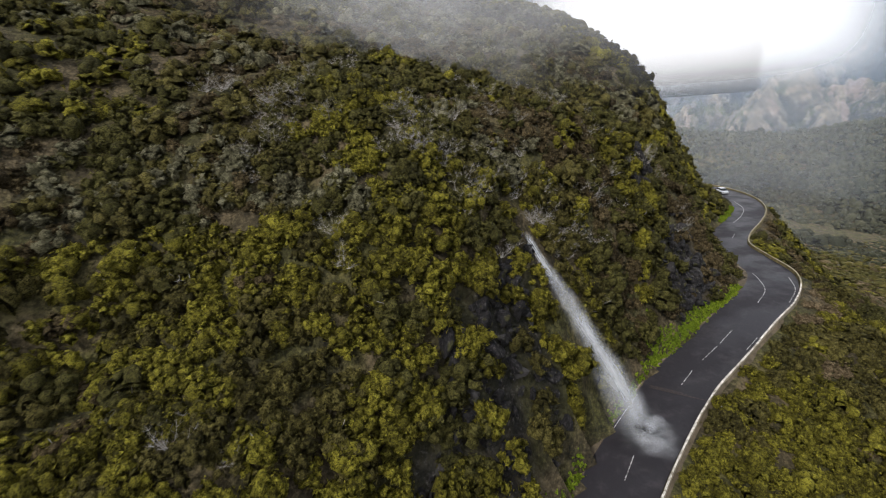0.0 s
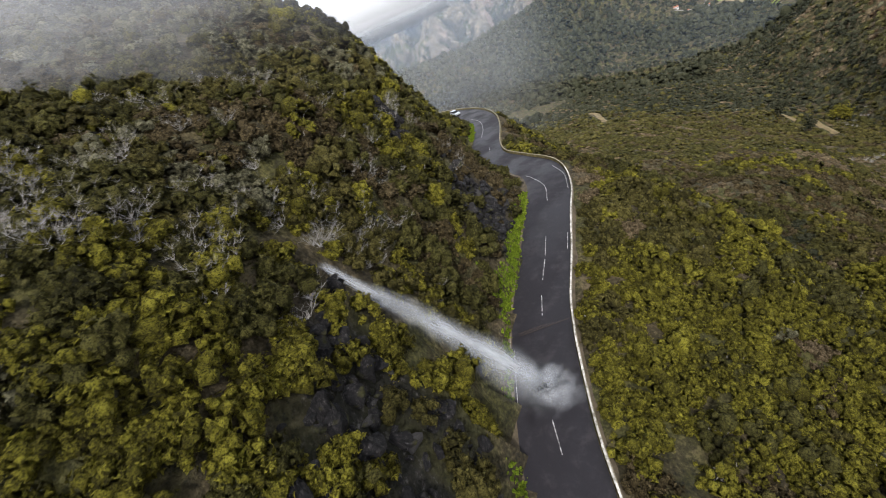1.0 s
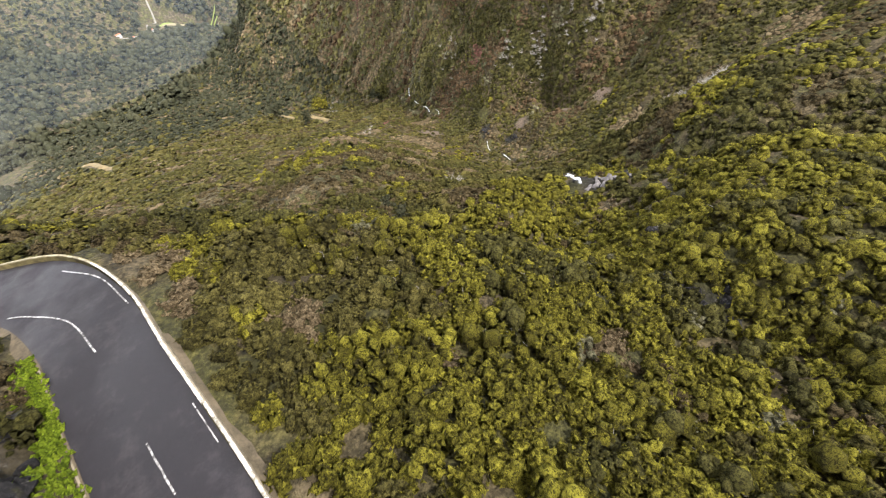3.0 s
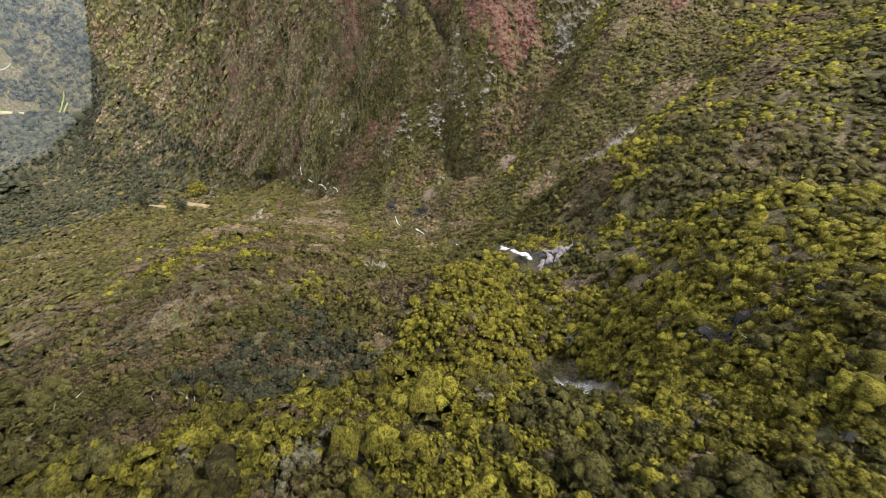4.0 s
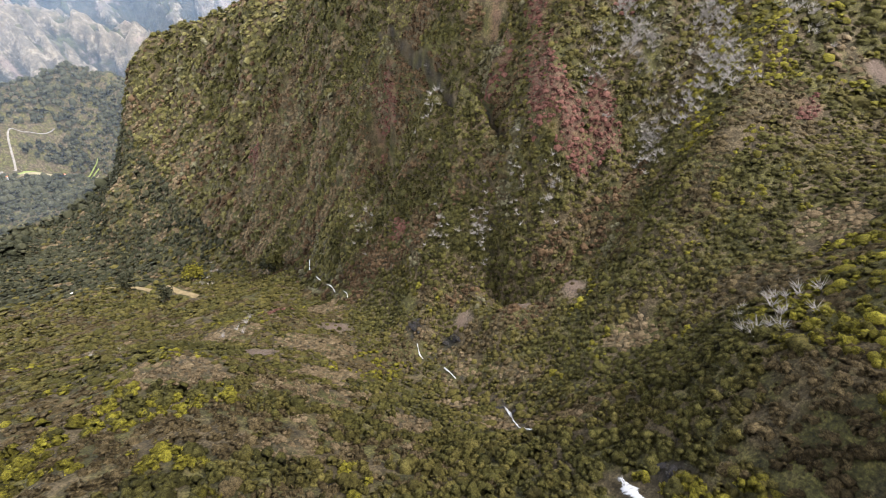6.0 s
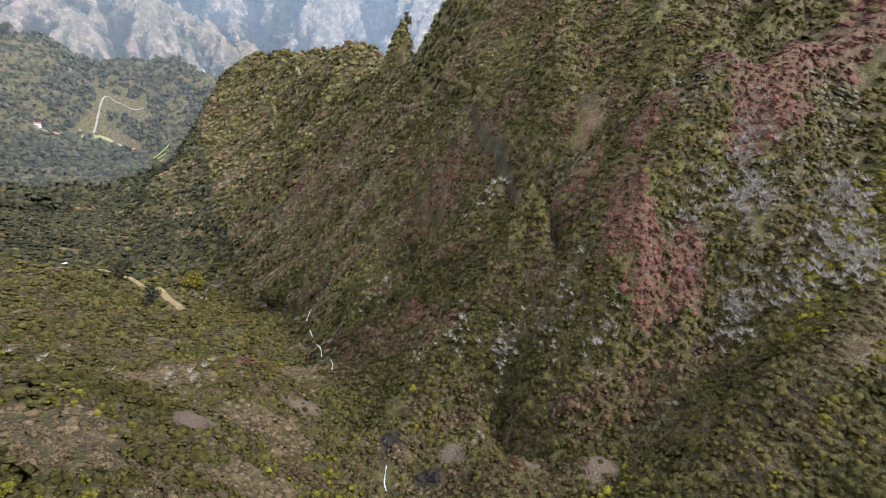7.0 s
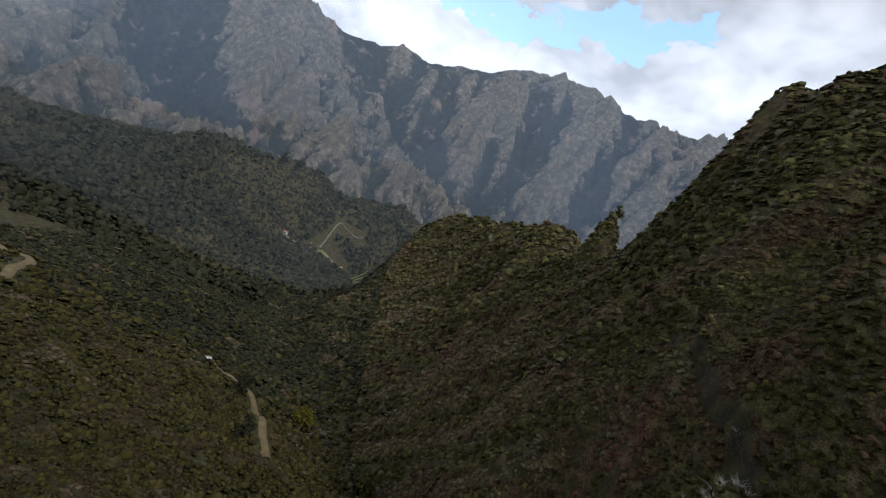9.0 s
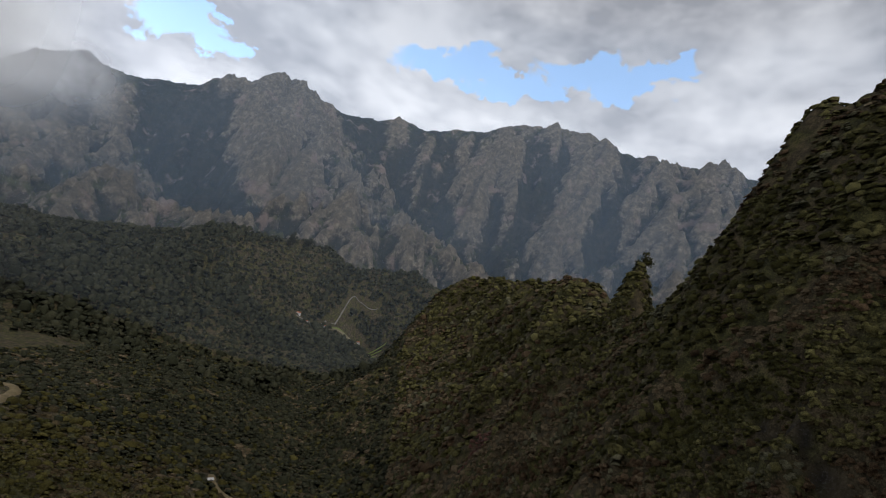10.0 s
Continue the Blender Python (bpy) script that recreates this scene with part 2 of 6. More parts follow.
def painted(name, a, b, scale=2.5, rough=0.7, lo=0.35, hi=0.62):
    m = Nodes(name)
    n = m.math('ADD', m.math('MULTIPLY', m.noise(scale, 7.0, 0.7), 0.7), m.math('MULTIPLY', m.noise(scale * 9, 4.0, 0.7), 0.3))
    c = m.ramp(n, [(lo, a), (hi, b)])
    m.bump(m.noise(scale * 8, 5.0, 0.7), 0.4, 0.02)
    return m.colour(c, rough)


PAINT = painted("road_paint", (0.05, 0.048, 0.046), (0.44, 0.43, 0.42), 3.0, lo=0.43, hi=0.58)
WALLCAP = painted("whitewashed_cap", (0.13, 0.115, 0.085), (0.62, 0.59, 0.53), 1.5, lo=0.4, hi=0.58)
WALLPALE = painted("lichen_cap", (0.07, 0.058, 0.03), (0.34, 0.3, 0.2), 1.5)
WALLSTONE = painted("mossy_stone", (0.05, 0.045, 0.03), (0.24, 0.2, 0.14), 1.6, 0.85)
WALLOCHRE = painted("lichen_ochre_wall", (0.045, 0.038, 0.018), (0.22, 0.18, 0.08), 1.4, 0.85)
CONCRETE = painted("concrete_pale", (0.16, 0.15, 0.13), (0.46, 0.45, 0.42), 2.0, 0.8)
EARTH = painted("verge_earth", (0.03, 0.025, 0.014), (0.11, 0.085, 0.055), 0.7, 0.92)
DIRT = painted("path_earth", (0.1, 0.076, 0.038), (0.215, 0.165, 0.082), 0.3, 0.9)
LANE = painted("pale_gravel", (0.1, 0.09, 0.075), (0.24, 0.22, 0.185), 0.3, 0.9)
METAL = painted("galvanised_metal", (0.3, 0.31, 0.32), (0.5, 0.51, 0.52), 4.0, 0.45)


def water_material(name, fine, stretch, lo, hi, top=0.95, puff=False):
    """Falling white water: foam that scatters light, thin where the strands part."""
    m = Nodes(name)
    uv = m.node("ShaderNodeUVMap").outputs[0]
    at = m.node("ShaderNodeSeparateXYZ", Vector=uv)
    sc = m.node("ShaderNodeMapping", Vector=uv)
    sc.inputs["Scale"].default_value = (fine, stretch, 1.0)
    strands = m.math('ADD', m.math('MULTIPLY', m.noise(1.0, 3.0, 0.55, sc.outputs[0]), 0.75), m.math('MULTIPLY', m.noise(2.7, 3.0, 0.55, sc.outputs[0]), 0.25))
    side = m.math('MULTIPLY', m.math('MULTIPLY', at.outputs[0], m.math('SUBTRACT', 1.0, at.outputs[0])), 4.0)
    if puff:
        side = m.math('MULTIPLY', side, m.math('MULTIPLY', m.math('MULTIPLY', at.outputs[1], m.math('SUBTRACT', 1.0, at.outputs[1])), 4.0))
    # ragged wisps at the rim, solid towards the middle
    alpha = m.math('MULTIPLY', m.range(m.math('ADD', strands, m.math('MULTIPLY', m.math('SUBTRACT', side, 1.0), 0.45)), lo, hi, 0.0, top), m.range(side, 0.0, 0.9))
    ends = m.math('MULTIPLY', m.range(at.outputs[1], 0.0, 0.05), m.range(at.outputs[1], 1.0, 0.85))
    alpha = m.math('MULTIPLY', alpha, ends)
    foam = m.node("ShaderNodeBsdfDiffuse", Color=(0.86, 0.88, 0.91, 1))
    glow = m.node("ShaderNodeBsdfTranslucent", Color=(0.86, 0.88, 0.91, 1))
    both = m.n.new("ShaderNodeMixShader")
    both.inputs[0].default_value = 0.5
    m.l.new(foam.outputs[0], both.inputs[1])
    m.l.new(glow.outputs[0], both.inputs[2])
    clear = m.node("ShaderNodeBsdfTransparent")
    mix = m.n.new("ShaderNodeMixShader")
    m.l.new(alpha, mix.inputs[0])
    m.l.new(clear.outputs[0], mix.inputs[1])
    m.l.new(both.outputs[0], mix.inputs[2])
    m.l.new(mix.outputs[0], m.n["Material Output"].inputs[0])
    m.n.remove(m.bsdf)
    return m.mat


FALL = water_material("white_water_fall", 2.2, 4.5, 0.12, 0.95, 0.6)
SPRAY = water_material("drifting_spray", 4.6, 4.6, 0.12, 0.85, 0.36, True)
MIST = water_material("water_spray", 3.2, 3.2, 0.05, 0.8, 0.42, True)


def mountain_material():
    m = Nodes("mountain_rock_and_scrub")
    geo = m.node("ShaderNodeNewGeometry")
    nz = m.node("ShaderNodeSeparateXYZ", Vector=geo.outputs["Normal"]).outputs[2]
    green = m.ramp(m.noise(0.02, 8.0, 0.72), [(0.38, (0.014, 0.015, 0.008)), (0.6, (0.07, 0.072, 0.028))])
    rock = m.ramp(m.noise(0.03, 10.0, 0.78), [(0.38, (0.03, 0.026, 0.021)), (0.51, (0.1, 0.082, 0.058)), (0.64, (0.3, 0.245, 0.165))])
    f = m.range(m.math('ADD', nz, m.math('MULTIPLY', m.noise(0.011, 9.0, 0.72), 0.7)), 0.86, 1.06)
    c = m.mix(f, rock, green)
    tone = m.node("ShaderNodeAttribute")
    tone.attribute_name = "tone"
    # relief shade put into the colour: pale bare ribs, dark wooded gullies
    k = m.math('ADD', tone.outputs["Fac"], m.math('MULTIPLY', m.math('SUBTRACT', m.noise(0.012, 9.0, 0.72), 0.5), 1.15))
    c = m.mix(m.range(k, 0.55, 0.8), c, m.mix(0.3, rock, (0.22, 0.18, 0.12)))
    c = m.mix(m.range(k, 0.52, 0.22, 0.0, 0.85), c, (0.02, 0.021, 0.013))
    pink = m.range(m.noise(0.006, 6.0, 0.65), 0.57, 0.66, 0.0, 0.5)
    c = m.mix(pink, c, (0.3, 0.21, 0.17))
    m.bump(m.noise(0.014, 10.0, 0.7), 1.0, 40.0)
    return m.colour(c, 0.95)


MOUNTAIN = mountain_material()


def haze_material(name, tint, dens, scale, lo, hi, soft_edges):
    """Thin cloud: scatters the light that falls on it, and lets the rest by."""
    m = Nodes(name)
    uv = m.node("ShaderNodeUVMap").outputs[0]
    at = m.node("ShaderNodeSeparateXYZ", Vector=uv)
    n = m.noise(scale, 5.0, 0.6)
    a = m.range(n, lo, hi, 0.0, dens)
    for o in (0, 1):
        k = m.math('MULTIPLY', m.math('MULTIPLY', at.outputs[o], m.math('SUBTRACT', 1.0, at.outputs[o])), 4.0)
        a = m.math('MULTIPLY', a, m.range(k, 0.0, soft_edges))
    d = m.node("ShaderNodeBsdfDiffuse", Color=(*tint, 1))
    t = m.node("ShaderNodeBsdfTranslucent", Color=(*tint, 1))
    both = m.n.new("ShaderNodeMixShader")
    both.inputs[0].default_value = 0.5
    m.l.new(d.outputs[0], both.inputs[1])
    m.l.new(t.outputs[0], both.inputs[2])
    clear = m.node("ShaderNodeBsdfTransparent")
    mix = m.n.new("ShaderNodeMixShader")
    m.l.new(a, mix.inputs[0])
    m.l.new(clear.outputs[0], mix.inputs[1])
    m.l.new(both.outputs[0], mix.inputs[2])
    m.l.new(mix.outputs[0], m.n["Material Output"].inputs[0])
    m.n.remove(m.bsdf)
    return m.mat


CLOUD = haze_material("low_cloud", (0.97, 0.97, 0.97), 0.1, 0.03, 0.25, 0.7, 1.0)
FOG = haze_material("valley_fog", (0.98, 0.98, 0.98), 0.95, 0.008, 0.15, 0.5, 1.0)
FARCLOUD = haze_material("far_cloud", (0.98, 0.98, 0.985), 0.8, 0.003, 0.25, 0.75, 1.0)
DRIFT = haze_material("drifting_mist", (0.96, 0.97, 0.98), 0.13, 0.006, 0.05, 0.6, 1.0)
RAPIDS = water_material("rapids", 3.0, 9.0, 0.26, 0.5, 0.95)
# distance haze as a bluish tint on see-through sheets
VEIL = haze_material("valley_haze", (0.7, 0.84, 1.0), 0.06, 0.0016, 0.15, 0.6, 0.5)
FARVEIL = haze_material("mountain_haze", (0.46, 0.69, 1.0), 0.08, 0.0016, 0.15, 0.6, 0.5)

BARK = painted("bark", (0.03, 0.024, 0.018), (0.12, 0.1, 0.08), 3.0, 0.9)
RUST = painted("rusty_iron", (0.014, 0.012, 0.011), (0.06, 0.046, 0.038), 6.0, 0.75)
RUBBER = painted("tyre_rubber", (0.015, 0.015, 0.015), (0.035, 0.035, 0.035), 6.0, 0.8)
WHITEWALL = painted("white_render", (0.36, 0.345, 0.32), (0.6, 0.585, 0.56), 0.8, 0.8)
ROOF = painted("terracotta", (0.22, 0.08, 0.045), (0.42, 0.18, 0.1), 1.5, 0.8)
GRASSFIELD = painted("terrace_grass", (0.07, 0.1, 0.02), (0.2, 0.23, 0.06), 0.06, 0.9)
STRAWFIELD = painted("terrace_stubble", (0.1, 0.085, 0.05), (0.26, 0.22, 0.13), 0.06, 0.9)


def plain(name, c, rough, metal=0.0):
    m = Nodes(name)
    m.bsdf.inputs["Metallic"].default_value = metal
    return m.colour(c, rough)


CARPAINT = plain("silver_paint", (0.5, 0.51, 0.52), 0.3, 0.5)
CARGLASS = plain("dark_glass", (0.015, 0.018, 0.02), 0.08)
TAIL = plain("red_lamp", (0.4, 0.02, 0.02), 0.25)

# ---- the lie of the land ----
# centre line of the road, from below the waterfall to the far bend
ROAD = [(21, -44, -4.0), (14, -29, -2.8), (7, -13.5, -1.4), (3.2, -6.2, -0.6), (0, 0.2, 0), (-4, 10.8, 1.2), (-6.0, 20, 2.5), (-7.8, 28, 3.5),
        (-9.6, 35.5, 4.1), (-13.2, 42.2, 4.3), (-19.5, 46.8, 4.3), (-25.8, 51.5, 4.3), (-30.2, 59, 4.3), (-34.2, 69, 4.3), (-39.5, 79.5, 4.3),
        (-47.5, 89, 4.2), (-57.5, 96, 4.0), (-70, 101, 3.6), (-90, 104, 3.0)]
HALF = 3.05
# lines along which the height is known: name, points
LINES = dict(
    crag_top=[(12, -44, 7), (5.5, -30, 10.5), (0.5, -18, 12), (-2.5, -10.5, 13), (-8.5, -5, 18.6), (-11.3, 5, 19.5), (-11.8, 11, 14.5), (-14, 18.5, 13), (-15.2, 27, 8.5), (-21, 36, 11),
              (-30, 44, 12), (-38, 57, 11), (-43, 70, 10), (-54, 80, 8.5), (-70, 88, 8)],
    slope_mid=[(-2, -54, 19), (-8, -38, 19), (-9, -25, 23.5), (-13.5, -13, 28), (-15.5, 4, 28.4), (-18, 18, 22), (-22, 26, 22.5), (-32, 37, 28), (-42, 50, 31), (-52, 64, 26), (-66, 74, 19)],
    slope_high=[(-16, -64, 33), (-22, -40, 32), (-22, -17, 36), (-25, 10, 32), (-36, 24, 37), (-46, 38, 42), (-56, 52, 43), (-68, 64, 33)],
    brow=[(-30, -90, 62), (-45, -50, 49), (-48, -10, 47), (-56, 20, 50), (-66, 38, 53), (-78, 54, 43), (-100, 70, 24), (-130, 80, 0)],
    hilltop=[(-90, -120, 100), (-105, -40, 84), (-110, 5, 72), (-140, 40, 40)],
    south=[(40, -80, -4), (60, -120, -10), (30, -60, -5), (20, -70, 8)],
    road_side=[(17, -24, -5), (8, -6, -1.6), (5.4, 4, -0.6), (4, 12, 0.2), (1, 21, 0.8), (-1, 29, 2), (-3.5, 38, 2), (-9, 47, 2), (-19, 55, 1.5), (-25, 64, 1), (-29, 74, 0.5), (-37, 88, 0), (-50, 100, -1), (-66, 108, -3)],
    shrub_slope=[(38, -20, -12), (30, 2, -9), (27, 14, -10.8), (21, 25, -8), (14, 36, -7), (6, 48, -8), (-2, 58, -9), (-12, 70, -8), (-24, 84, -9), (-40, 104, -12)],
    spur=[(60, -10, -17), (44, 14, -11), (37, 19, -10.5), (31, 24, -14)],
    shrub_foot=[(69, 33, -27.5), (50, 30, -25), (40, 34, -29), (32, 42, -30), (30, 56, -31), (26, 68, -34), (14, 84, -30), (0, 98, -29), (-30, 130, -32)],
    knoll=[(37, 66, -34), (47, 47, -34.5), (60, 54, -37), (44, 60, -33.5)],
    stream=[(110, -30, -19), (92, 10, -26), (76, 34, -34), (62, 45, -37.5), (50, 41, -38), (37, 40, -38), (46, 56, -41), (58, 68, -47), (72, 79, -57), (80, 98, -70), (88, 114, -84), (92, 138, -90), (96, 167, -94),
            (102, 200, -99), (108, 240, -106), (110, 283, -115), (94, 325, -128), (79, 371, -138), (62, 450, -143), (46, 534, -148), (25, 680, -155), (-5, 830, -165)],
    west_bank=[(15, 100, -32), (36, 100, -45), (36, 140, -54), (34, 173, -60), (66, 160, -82), (68, 205, -88), (40, 216, -88), (10, 249, -84), (60, 262, -101), (88, 262, -110), (22, 263, -93), (40, 338, -119), (16, 354, -109)],
    west_far=[(-30, 170, -44), (-50, 240, -64), (-70, 320, -86), (-100, 398, -102), (-40, 430, -120), (-80, 560, -135), (-20, 560, -146)],
    west_hill=[(-130, 150, -42), (-180, 240, -68), (-230, 340, -90), (-260, 480, -112), (-300, 640, -118), (-216, 958, -105), (-160, 760, -145)],
    east_bank=[(74, 44, -34), (87, 37, -30), (79, 53, -38), (113, 59, -39), (151, 50, -36), (118, 91, -70), (128, 88, -65), (128, 120, -74), (122, 138, -79), (127, 148, -88), (121, 154, -84), (120, 175, -76)],
    cliff_foot=[(200, 60, -40), (174, 97, -37), (156, 119, -48), (134, 150, -66), (121, 184, -72), (118, 215, -84), (117, 232, -78), (116, 262, -104), (118, 288, -112), (106, 330, -122), (94, 372, -131), (78, 452, -134), (62, 535, -132), (50, 600, -140)],
    cliff_mid=[(225, 60, -30), (205, 95, -15), (183, 114, -26), (163, 127, -44), (153, 140, -32), (151, 201, -40), (146, 229, -40), (144, 242, -25), (142, 300, -58), (141, 371, -61), (132, 453, -76), (104, 520, -90), (80, 570, -96)],
    cliff_high=[(240, 70, -5), (215, 112, 2), (189, 138, 0), (163, 160, -18), (156, 185, -18), (162, 198, -11), (166, 236, 18), (156, 300, -22), (150, 380, -51), (158, 452, -40), (146, 500, -44), (136, 540, -42), (104, 580, -52)],
    ridge=[(245, 110, 44), (222, 165, 62), (196, 205, 52), (182, 236, 55), (187, 262, 71), (184, 284, 61), (179, 293, 38), (179, 315, 10), (188, 340, 2), (190, 376, -2), (186, 400, 4), (185, 430, 16), (184, 460, 11), (179, 500, 11),
           (172, 535, 17), (150, 560, 9), (122, 584, -5), (106, 616, -50), (90, 670, -110), (80, 790, -150)],
    ridge_top=[(300, 90, 90), (285, 170, 128), (258, 225, 122), (228, 250, 112), (210, 268, 98), (192, 276, 88)],
    notch=[(200, 318, 8), (230, 330, -5), (215, 360, -8)],
    behind_ridge=[(420, 150, 60), (380, 300, 0), (330, 420, -70), (300, 540, -90), (235, 560, -60), (180, 650, -100), (300, 680, -120), (260, 800, -170), (180, 850, -190)],
    valley=[(-40, 900, -160), (40, 920, -165), (-20, 1040, -135), (-72, 1042, -122), (60, 1130, -168), (160, 1000, -190), (420, 900, -220), (700, 1100, -330), (500, 1500, -330), (900, 1900, -380)],
    wood_ridge=[(-560, 925, -60), (-505, 965, -54), (-400, 1030, -52), (-255, 1092, -10), (-150, 1122, 15), (-50, 1180, -3), (15, 1200, -14), (130, 1200, -1), (185, 1190, -17), (300, 1160, -95)],
    wood_back=[(-700, 1200, -120), (-300, 1400, -200), (100, 1450, -260), (300, 1350, -280)],
    wood_left=[(-420, 520, -92), (-480, 700, -84), (-640, 840, -50), (-420, 300, -82), (-300, 150, -52)],
)


def dense(points, step):
    """Points along a line, no further apart than step."""
    p = np.array(points, float)
    out = [p[:1]]
    for a, b in zip(p[:-1], p[1:]):
        k = max(1, int(np.ceil(np.linalg.norm((b - a)[:2]) / step)))
        out.append(a + (b - a) * (np.arange(1, k + 1)[:, None] / k))
    return np.concatenate(out)


def curve(points, step=1.0):
    """A smooth line through points, at even steps."""
    p = np.array(points, float)
    q = np.vstack([2 * p[0] - p[1], p, 2 * p[-1] - p[-2]])
    out = []
    for i in range(1, len(q) - 2):
        a, b, c, d = q[i - 1:i + 3]
        for t in np.linspace(0, 1, 24, endpoint=False):
            out.append(0.5 * (2 * b + (c - a) * t + (2 * a - 5 * b + 4 * c - d) * t * t + (3 * b - a - 3 * c + d) * t ** 3))
    out = np.array(out + [p[-1]])
    s = np.r_[0, np.cumsum(np.linalg.norm(np.diff(out[:, :2], axis=0), axis=1))]
    u = np.arange(0, s[-1], step)
    return np.stack([np.interp(u, s, out[:, k]) for k in range(3)], 1)


ROADLINE = curve(ROAD, 0.75)
ROADWAY = np.gradient(ROADLINE[:, :2], axis=0)
ROADWAY /= np.linalg.norm(ROADWAY, axis=1)[:, None]
ROADSIDE = np.stack([ROADWAY[:, 1], -ROADWAY[:, 0]], 1)      # to the valley


def road_edge(off, k=slice(None)):
    return ROADLINE[k] + np.c_[ROADSIDE[k] * off, np.zeros(len(ROADLINE[k]))]


def hash2(ix, iy, seed):
    h = (ix.astype(np.int64) * 374761393 + iy.astype(np.int64) * 668265263 + seed * 982451653) & 0x7fffffff
    h = ((h ^ (h >> 13)) * 1274126177) & 0x7fffffff
    return ((h ^ (h >> 16)) & 0xffff) / 65535.0


def value_noise(x, y, seed=0):
    ix, iy = np.floor(x), np.floor(y)
    fx, fy = x - ix, y - iy
    fx, fy = fx * fx * (3 - 2 * fx), fy * fy * (3 - 2 * fy)
    a, b = hash2(ix, iy, seed), hash2(ix + 1, iy, seed)
    c, d = hash2(ix, iy + 1, seed), hash2(ix + 1, iy + 1, seed)
    return (a + (b - a) * fx) * (1 - fy) + (c + (d - c) * fx) * fy


def fbm(x, y, octaves=4, seed=0, gain=0.5):
    out, amp, tot = 0.0, 1.0, 0.0
    for k in range(octaves):
        out = out + amp * value_noise(x * 2 ** k + 17.3 * k, y * 2 ** k - 9.1 * k, seed + k)
        tot, amp = tot + amp, amp * gain
    return out / tot


def known_points():
    pts = [dense(l, 26 if n in ("valley", "wood_ridge", "wood_back", "wood_left", "west_hill", "behind_ridge", "ridge_top", "hilltop", "west_far") else 13) for n, l in LINES.items()]
    for off in (-HALF - 0.4, HALF + 0.5):
        pts.append(road_edge(off)[::9])
    for r in (2600, 4900):
        a = np.linspace(0, 2 * np.pi, 24, endpoint=False)
        pts.append(np.stack([r * np.sin(a), r * np.cos(a), np.full(24, -320.0)], 1))
    pts.append(np.array([(-600, -400, 150), (-300, -500, 140), (200, -600, 20), (600, -300, 120), (700, 200, 160), (-900, 300, -150), (-1400, 900, -160), (900, 600, -100)], float))
    p = np.concatenate(pts)
    keep = []
    for i in range(len(p)):
        if all(np.hypot(*(p[i] - p[j])[:2]) > 2.5 for j in keep[-400:]):
            keep.append(i)
    return p[keep]


# spires and knobs on the ridge: x, y, radius, height
CRAGS = [(193, 360, 11, 40), (186, 434, 13, 6), (172, 536, 15, 4), (168, 242, 10, 6), (54, 560, 22, 26)]


# a dark cleft that runs down the cliff
CREASE = [(158, 236, -7), (157, 215, -17), (155, 195, -25), (155, 178, -31), (149, 160, -34)]


# single places of known height: shrubs' feet, rocks, stones and tracks
MARKS = [(151.6, 227, -7), (155, 202, -20.5), (146, 175, -28.5), (152, 160, -28.5), (174, 132, -17), (118.5, 135.6, -81), (96, 167, -92.5), (73, 207, -89), (46, 333, -114.5), (28, 350, -112.5),
         (0, 1136, -80), (-33, 1012, -137), (83, 106, -81), (50, 48, -37.5), (54, 54, -40), (61, 67.5, -46.3), (67.5, 58.8, -46), (72, 55, -44), (57.9, 60.4, -41), (64, 51, -39.5), (94.5, 68.8, -46), (126, 132, -83), (25.3, 52.2, -31.6),
         (34.6, 40.2, -37.5), (-4.3, -6.1, 12.5), (-1.8, -14.9, 14.2), (-12, -17.5, 30), (-5.2, -16, 22.2), (-13.7, 18, 13.8), (133, 370, -74), (156, 317, -26.5), (46, 542, -135)]


def gullies(x, y, gx, gy, cell, amp, octaves, seed):
    """Ribs and gullies that run down the fall of the ground and branch: waves laid across the slope, cell by cell."""
    out = np.zeros(len(x))
    for o in range(octaves):
        size, high = cell / 2 ** o, amp * 0.52 ** o
        px, py = x / size, y / size
        ix, iy = np.floor(px), np.floor(py)
        steep = np.hypot(gx, gy) + 1e-6
        ux, uy = -gy / steep, gx / steep
        h, d, tot = np.zeros(len(x)), np.zeros(len(x)), np.full(len(x), 1e-9)
        for i in (-1, 0, 1):
            for j in (-1, 0, 1):
                cx, cy = ix + i, iy + j
                vx = px - cx - 0.2 - 0.6 * hash2(cx, cy, seed + o)
                vy = py - cy - 0.2 - 0.6 * hash2(cx, cy, seed + 50 + o)
                w = np.exp(-2.2 * (vx * vx + vy * vy))
                ph = (vx * ux + vy * uy) * 5.6
                h, d, tot = h + w * np.cos(ph), d - w * np.sin(ph), tot + w
        k = high * np.clip(steep * 1.6, 0, 1)
        out += k * h / tot
        turn = k * 5.6 / size * d / tot
        gx, gy = gx + turn * ux, gy + turn * uy
    return out


